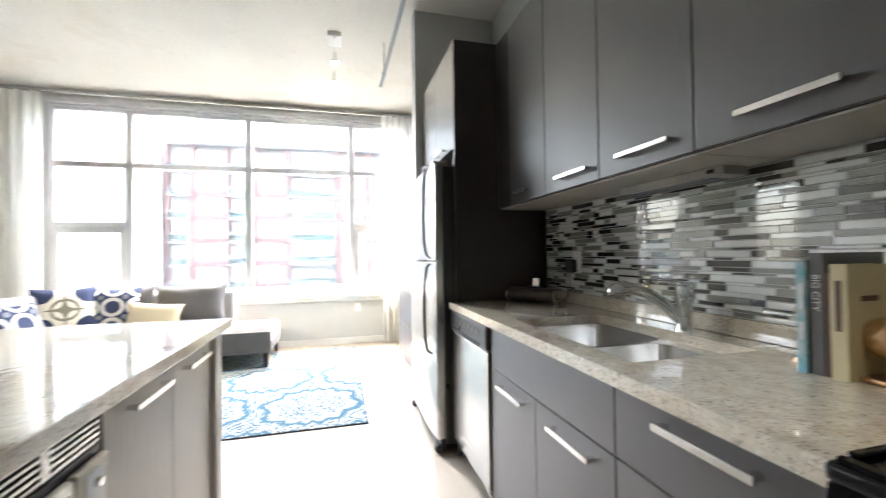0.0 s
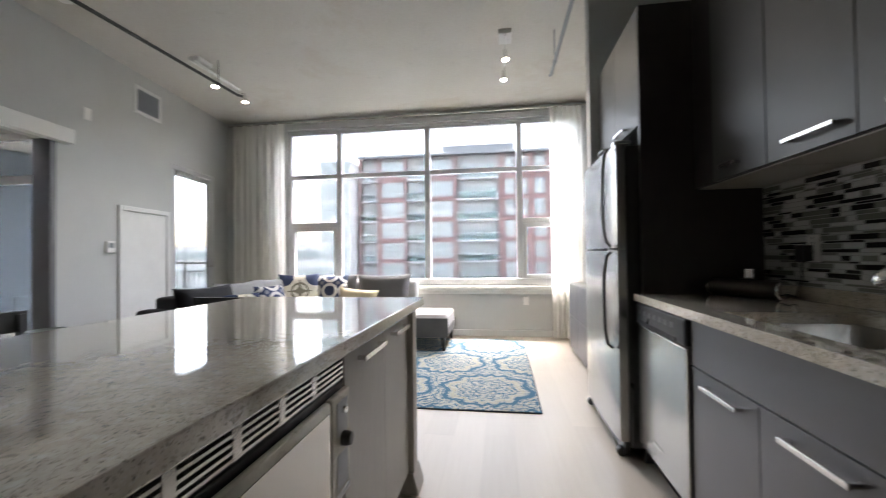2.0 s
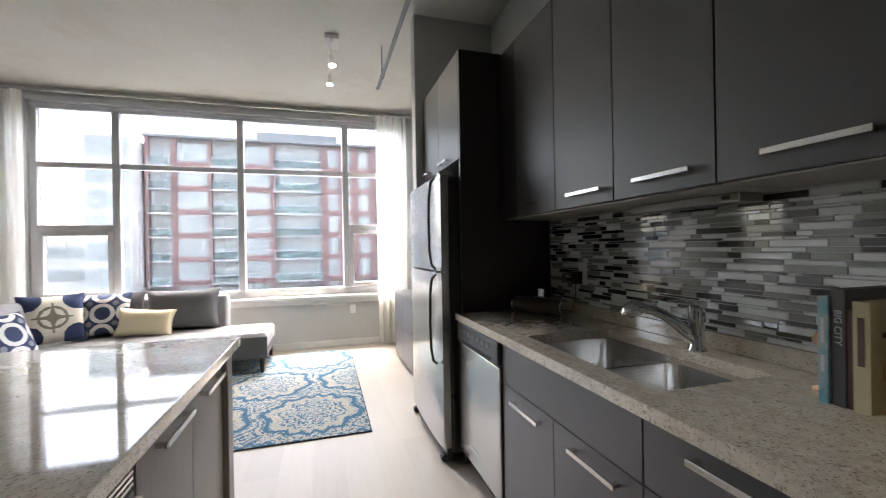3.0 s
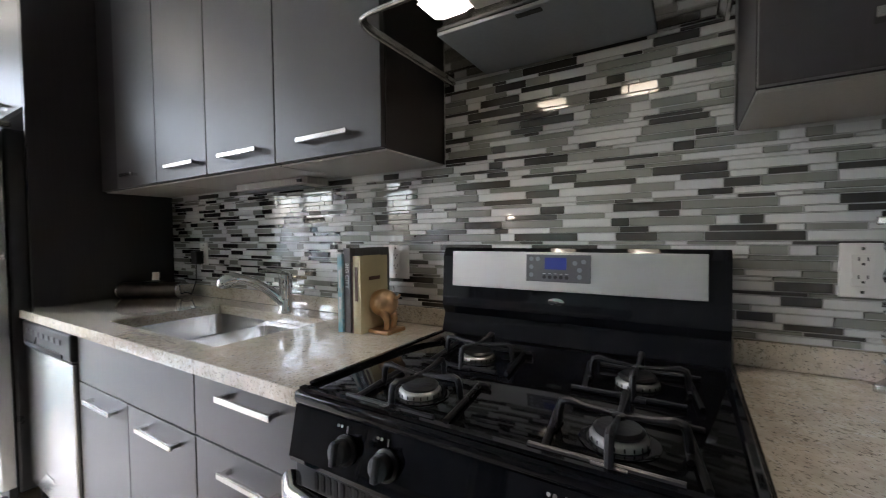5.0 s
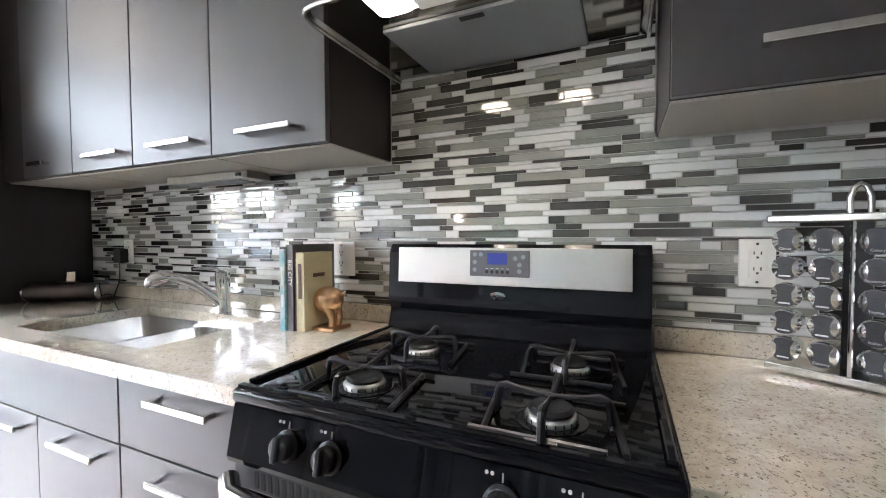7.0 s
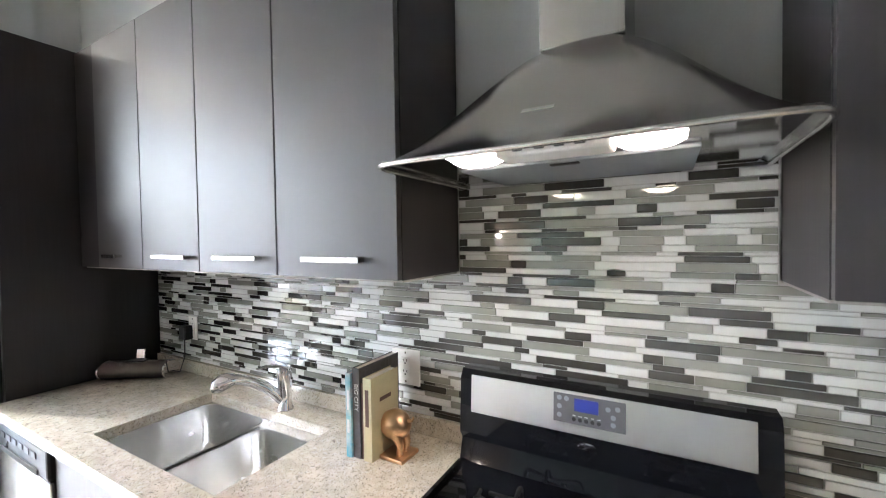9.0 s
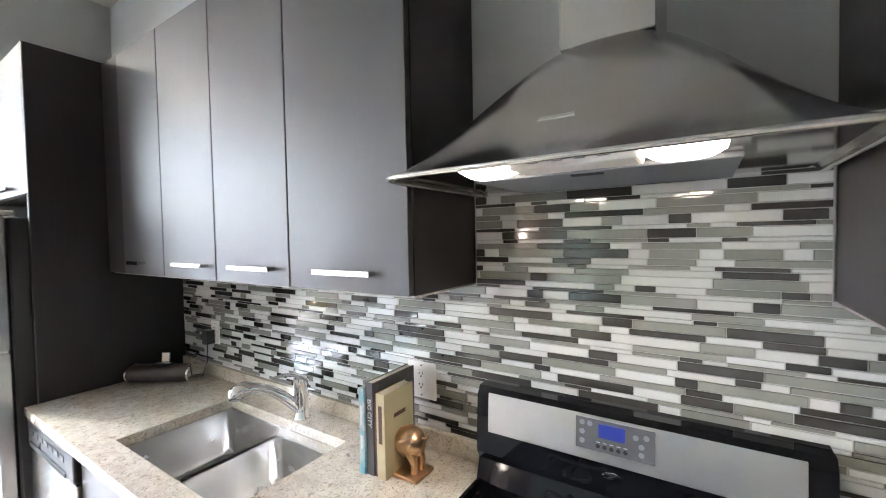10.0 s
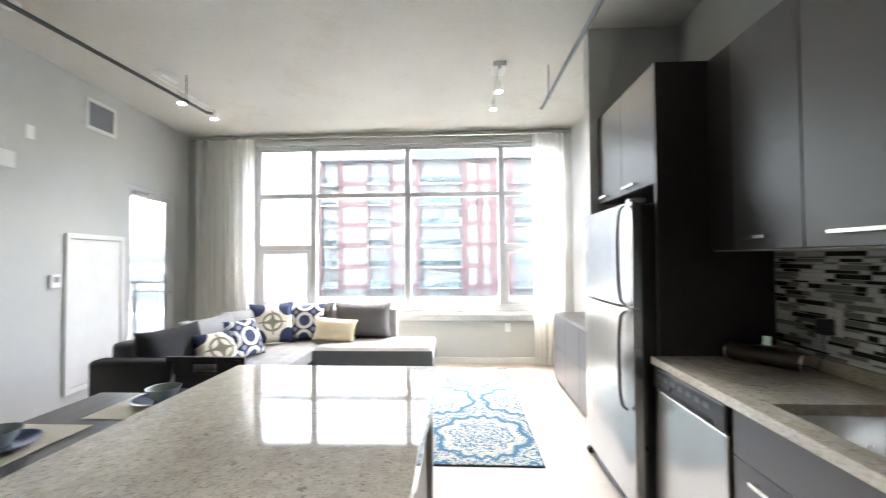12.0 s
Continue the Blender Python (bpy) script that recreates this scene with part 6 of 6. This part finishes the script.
def bookend(x, y, sign, label):
    """Half of a small gilt pig on a plinth; sign: the way that it points along y."""
    e = bmesh.new()
    box(x - 0.045, x + 0.045, min(y, y + sign * 0.085), max(y, y + sign * 0.085), TOPC, TOPC + 0.012, 0.003, bm=e)
    c = Vector((x, y + sign * 0.03, TOPC + 0.095))
    ball = bmesh.new()
    bmesh.ops.create_uvsphere(ball, u_segments=24, v_segments=14, radius=1)
    for v in ball.verts:
        v.co = Vector((v.co.x * 0.042, v.co.y * 0.052, v.co.z * 0.046)) * (1 + 0.04 * noise.noise(v.co * 2)) + c
    join(e, ball)
    for dx in (-0.018, 0.018):
        tube([(x + dx, y + sign * 0.045, TOPC + 0.075), (x + dx, y + sign * 0.06, TOPC + 0.04), (x + dx * 0.9, y + sign * 0.055, TOPC + 0.012)], [0.019, 0.011, 0.010], 10, bm=e)
    tube([(x, y + sign * 0.078, TOPC + 0.115), (x, y + sign * 0.092, TOPC + 0.118), (x + 0.006, y + sign * 0.094, TOPC + 0.126)], [0.006, 0.005, 0.003], 8, bm=e)
    if sign > 0:
        tube([(x, y + 0.06, TOPC + 0.125), (x, y + 0.092, TOPC + 0.13), (x, y + 0.105, TOPC + 0.122)], [0.032, 0.024, 0.014], 12, bm=e)
        for dx in (-0.02, 0.02):
            tube([(x + dx, y + 0.055, TOPC + 0.145), (x + dx * 1.3, y + 0.06, TOPC + 0.168)], [0.011, 0.002], 8, bm=e)
        for v in e.verts:
            v.co.y = max(y + 0.001, y + (v.co.y - y) * 0.66)
            v.co.x = x + (v.co.x - x) * 0.85
    return solid("bookend", e, GOLD, label, "bookend", group="pair of bookends", smooth=True)


bookend(2.135, 1.558, -1, "gilded pig bookend, the rear half, on the worktop")
bookend(2.165, 1.658, 1, "gilded pig bookend, the front half, on the worktop")

# rotating spice rack
SR = pose(2.200, 0.358, TOPC, 0, 0, -121)   # local x along the face, local y away from the room
spice = thing("spice_rack", (2.200, 0.358, TOPC), "brushed steel spice rack with rows of capped jars", "spice rack")
W, D = 0.27, 0.088


def sr_box(x0, x1, y0, y1, z0, z1, bevel=0.0):
    return placed(box(x0, x1, y0, y1, z0, z1, bevel), SR)


part("base_plate", sr_box(0, W, -0.012, D, 0.004, 0.022, 0.003), STEEL, spice)
part("top_plate", sr_box(0, W, -0.012, D, 0.326, 0.342, 0.003), STEEL, spice)
part("core", sr_box(0.110, 0.154, 0.058, 0.074, 0.0225, 0.3255), BLACK_PLASTIC, spice)
for x in (0.135,):
    part("rod", placed(tube([(x, -0.006, 0.022), (x, -0.006, 0.326)], 0.004, 8), SR), CHROME, spice, smooth=True)
part("carry_loop", placed(tube([(0.12, 0.05, 0.342), (0.12, 0.05, 0.375), (0.126, 0.05, 0.395), (0.135, 0.05, 0.402), (0.144, 0.05, 0.395), (0.150, 0.05, 0.375), (0.150, 0.05, 0.342)], 0.0055, 10), SR), CHROME, spice, "chrome loop", smooth=True)
for x, y in ((0.02, 0.02), (W - 0.02, 0.02), (0.02, D - 0.02), (W - 0.02, D - 0.02)):
    part("foot", placed(lathe((x, y, 0), [(0.008, 0), (0.008, 0.004)], 10), SR), BLACK_PLASTIC, spice)
NAMES = {(2, 4): "Celery", (2, 3): "Rosemary", (2, 2): "Thyme", (2, 1): "Italian", (2, 0): "Cumin", (1, 0): "Caraway", (1, 4): "Cajun", (0, 4): "Cloves"}
for i, x in enumerate((0.034, 0.095, 0.169, 0.230)):
    for j in range(5):
        z = 0.055 + j * 0.058
        turn = SR @ pose(x, -0.004, z, 90, 0, 0)
        jar = part("jar", placed(lathe((0, 0, -0.058), [(0.020, 0), (0.0215, 0.004), (0.0215, 0.045)], 18), turn), CLEAR, spice, "clear spice jar", smooth=True)
        part("cap", placed(lathe((0, 0, -0.012), [(0.0245, 0), (0.0268, 0.004), (0.0268, 0.008), (0.0130, 0.021)], 28), turn), CAP_METAL, jar, "polished metal cap", smooth=True)
        o = [(0.0245 * math.cos(a), 0.0245 * math.sin(a)) for a in (radians(k * 10) for k in range(36))]
        o = [(math.copysign(min(abs(p), 0.0115 + 15.0 * q * q), p), q) for p, q in o]
        part("label", placed(extrude_outline(o, 2, -0.002, 0.0102), turn), CAP_LABEL, jar, "dark cap label")
        for k in range(5):
            part("shaker_hole", placed(lathe((0.004 * (k % 3 - 1), 0.008 - 0.005 * (k // 3), 0.0102), [(0.0012, 0), (0.0012, 0.0004)], 6), turn), SHADOW_BLACK, jar)
        if (i, j) in NAMES:
            lettering("name", NAMES[i, j], 0.0075, PANEL_WHITE, jar, turn @ Matrix.Translation((0, -0.0165, 0.0104)))
        else:
            part("name_bar", placed(box(-0.010, 0.010, -0.018, -0.0148, 0.0102, 0.0107), turn), PANEL_WHITE, jar)

# ---- pieces: floor planks ----
PW, PL = 0.19, 1.45
plank_meshes = {}
rnd = random.Random(5)
row = 0
x = -3.55
while x < 2.45:
    y = -2.1 - rnd.uniform(0, PL)
    while y < 6.58:
        y0, y1 = max(y, -2.1), min(y + PL, 6.58)
        if y1 - y0 > 0.05:
            key = round(y1 - y0, 2)
            if key not in plank_meshes:
                plank_meshes[key] = mesh_of("plank", box(0.0, PW, 0.0, key, -0.0035, 0.0, 0.0003, 1), PLANK)
            o = new("plank", plank_meshes[key])
            o.parent, o.location = floor, (x, y0, 0)
        y += PL
    x += PW

# ---- pieces: mosaic tiles on the kitchen wall ----
splash = tagged(new("tiled_splashback"), "linear glass mosaic splashback in white, grey and charcoal", "tile", kind="structure")
part("grout_bed", box(WALL_X - 0.001, WALL_X + 0.0115, -1.12, 3.253, 0.90, 1.4715), GROUT, splash)
part("grout_bed", box(WALL_X - 0.001, WALL_X + 0.0115, 0.575, 1.381, 1.472, 1.86), GROUT, splash)
LENGTHS, HEIGHTS = (0.045, 0.07, 0.10, 0.13, 0.16, 0.19), (0.0085, 0.0145, 0.0215)
tile_meshes, rest = {}, [([], []), ([], []), ([], [])]
rnd = random.Random(11)
count, z, last_h = 0, 0.9765, 0
while z < 1.845:
    h = rnd.choice([v for v in HEIGHTS if v != last_h])
    last_h = h
    lo_y, hi_y = (-1.12, 3.25) if z + h < 1.470 else (0.577, 1.379)
    if z < 1.470 < z + h:
        h = 1.4695 - z
        if h < 0.006:
            z = 1.4725
            continue
    y, last = lo_y + rnd.uniform(-0.1, 0), 9
    while y < hi_y:
        ln = rnd.choice(LENGTHS)
        kind_ = rnd.choices((0, 1, 2), (0.46, 0.25, 0.29))[0]
        if kind_ == last:
            kind_ = 0 if last else rnd.choice((1, 2))
        last = kind_
        a, b = max(y, lo_y), min(y + ln, hi_y)
        y += ln + 0.0018
        if b - a < 0.006:
            continue
        proud = 0.0035 + rnd.uniform(-0.0004, 0.0004)
        if 0.577 < a and b < 1.38 and z > 1.19 and count < 300:
            key = (round(b - a, 3), round(h, 4), kind_)
            if key not in tile_meshes:
                tile_meshes[key] = mesh_of("tile", box(-0.0035, 0.0, 0, key[0], 0, key[1], 0.0009, 1), TILE[kind_])
            o = new("tile", tile_meshes[key])
            o.parent, o.location = splash, (WALL_X - 0.0015, a, z)
            o.rotation_euler = (0, rnd.uniform(-0.006, 0.006), rnd.uniform(-0.003, 0.003))
            count += 1
        else:
            vs, fs = rest[kind_]
            n0, e = len(vs), 0.0009
            x0, x1 = WALL_X - 0.0012, WALL_X - 0.0012 - proud
            t = rnd.uniform(-0.00012, 0.00012)
            vs += [(x0, a, z), (x0, b, z), (x0, b, z + h), (x0, a, z + h), (x1 - t, a + e, z + e), (x1 - t, b - e, z + e), (x1 + t, b - e, z + h - e), (x1 + t, a + e, z + h - e)]
            fs += [(n0 + 4, n0 + 7, n0 + 6, n0 + 5), (n0, n0 + 4, n0 + 5, n0 + 1), (n0 + 1, n0 + 5, n0 + 6, n0 + 2), (n0 + 2, n0 + 6, n0 + 7, n0 + 3), (n0 + 3, n0 + 7, n0 + 4, n0)]
    z += h + 0.0018
for k, (vs, fs) in enumerate(rest):
    me = bpy.data.meshes.new("tile_field")
    me.from_pydata(vs, [], fs)
    me.materials.append(TILE[k])
    o = new("tile_field", me)
    o.parent = splash
    tagged(o, kind="stuff")
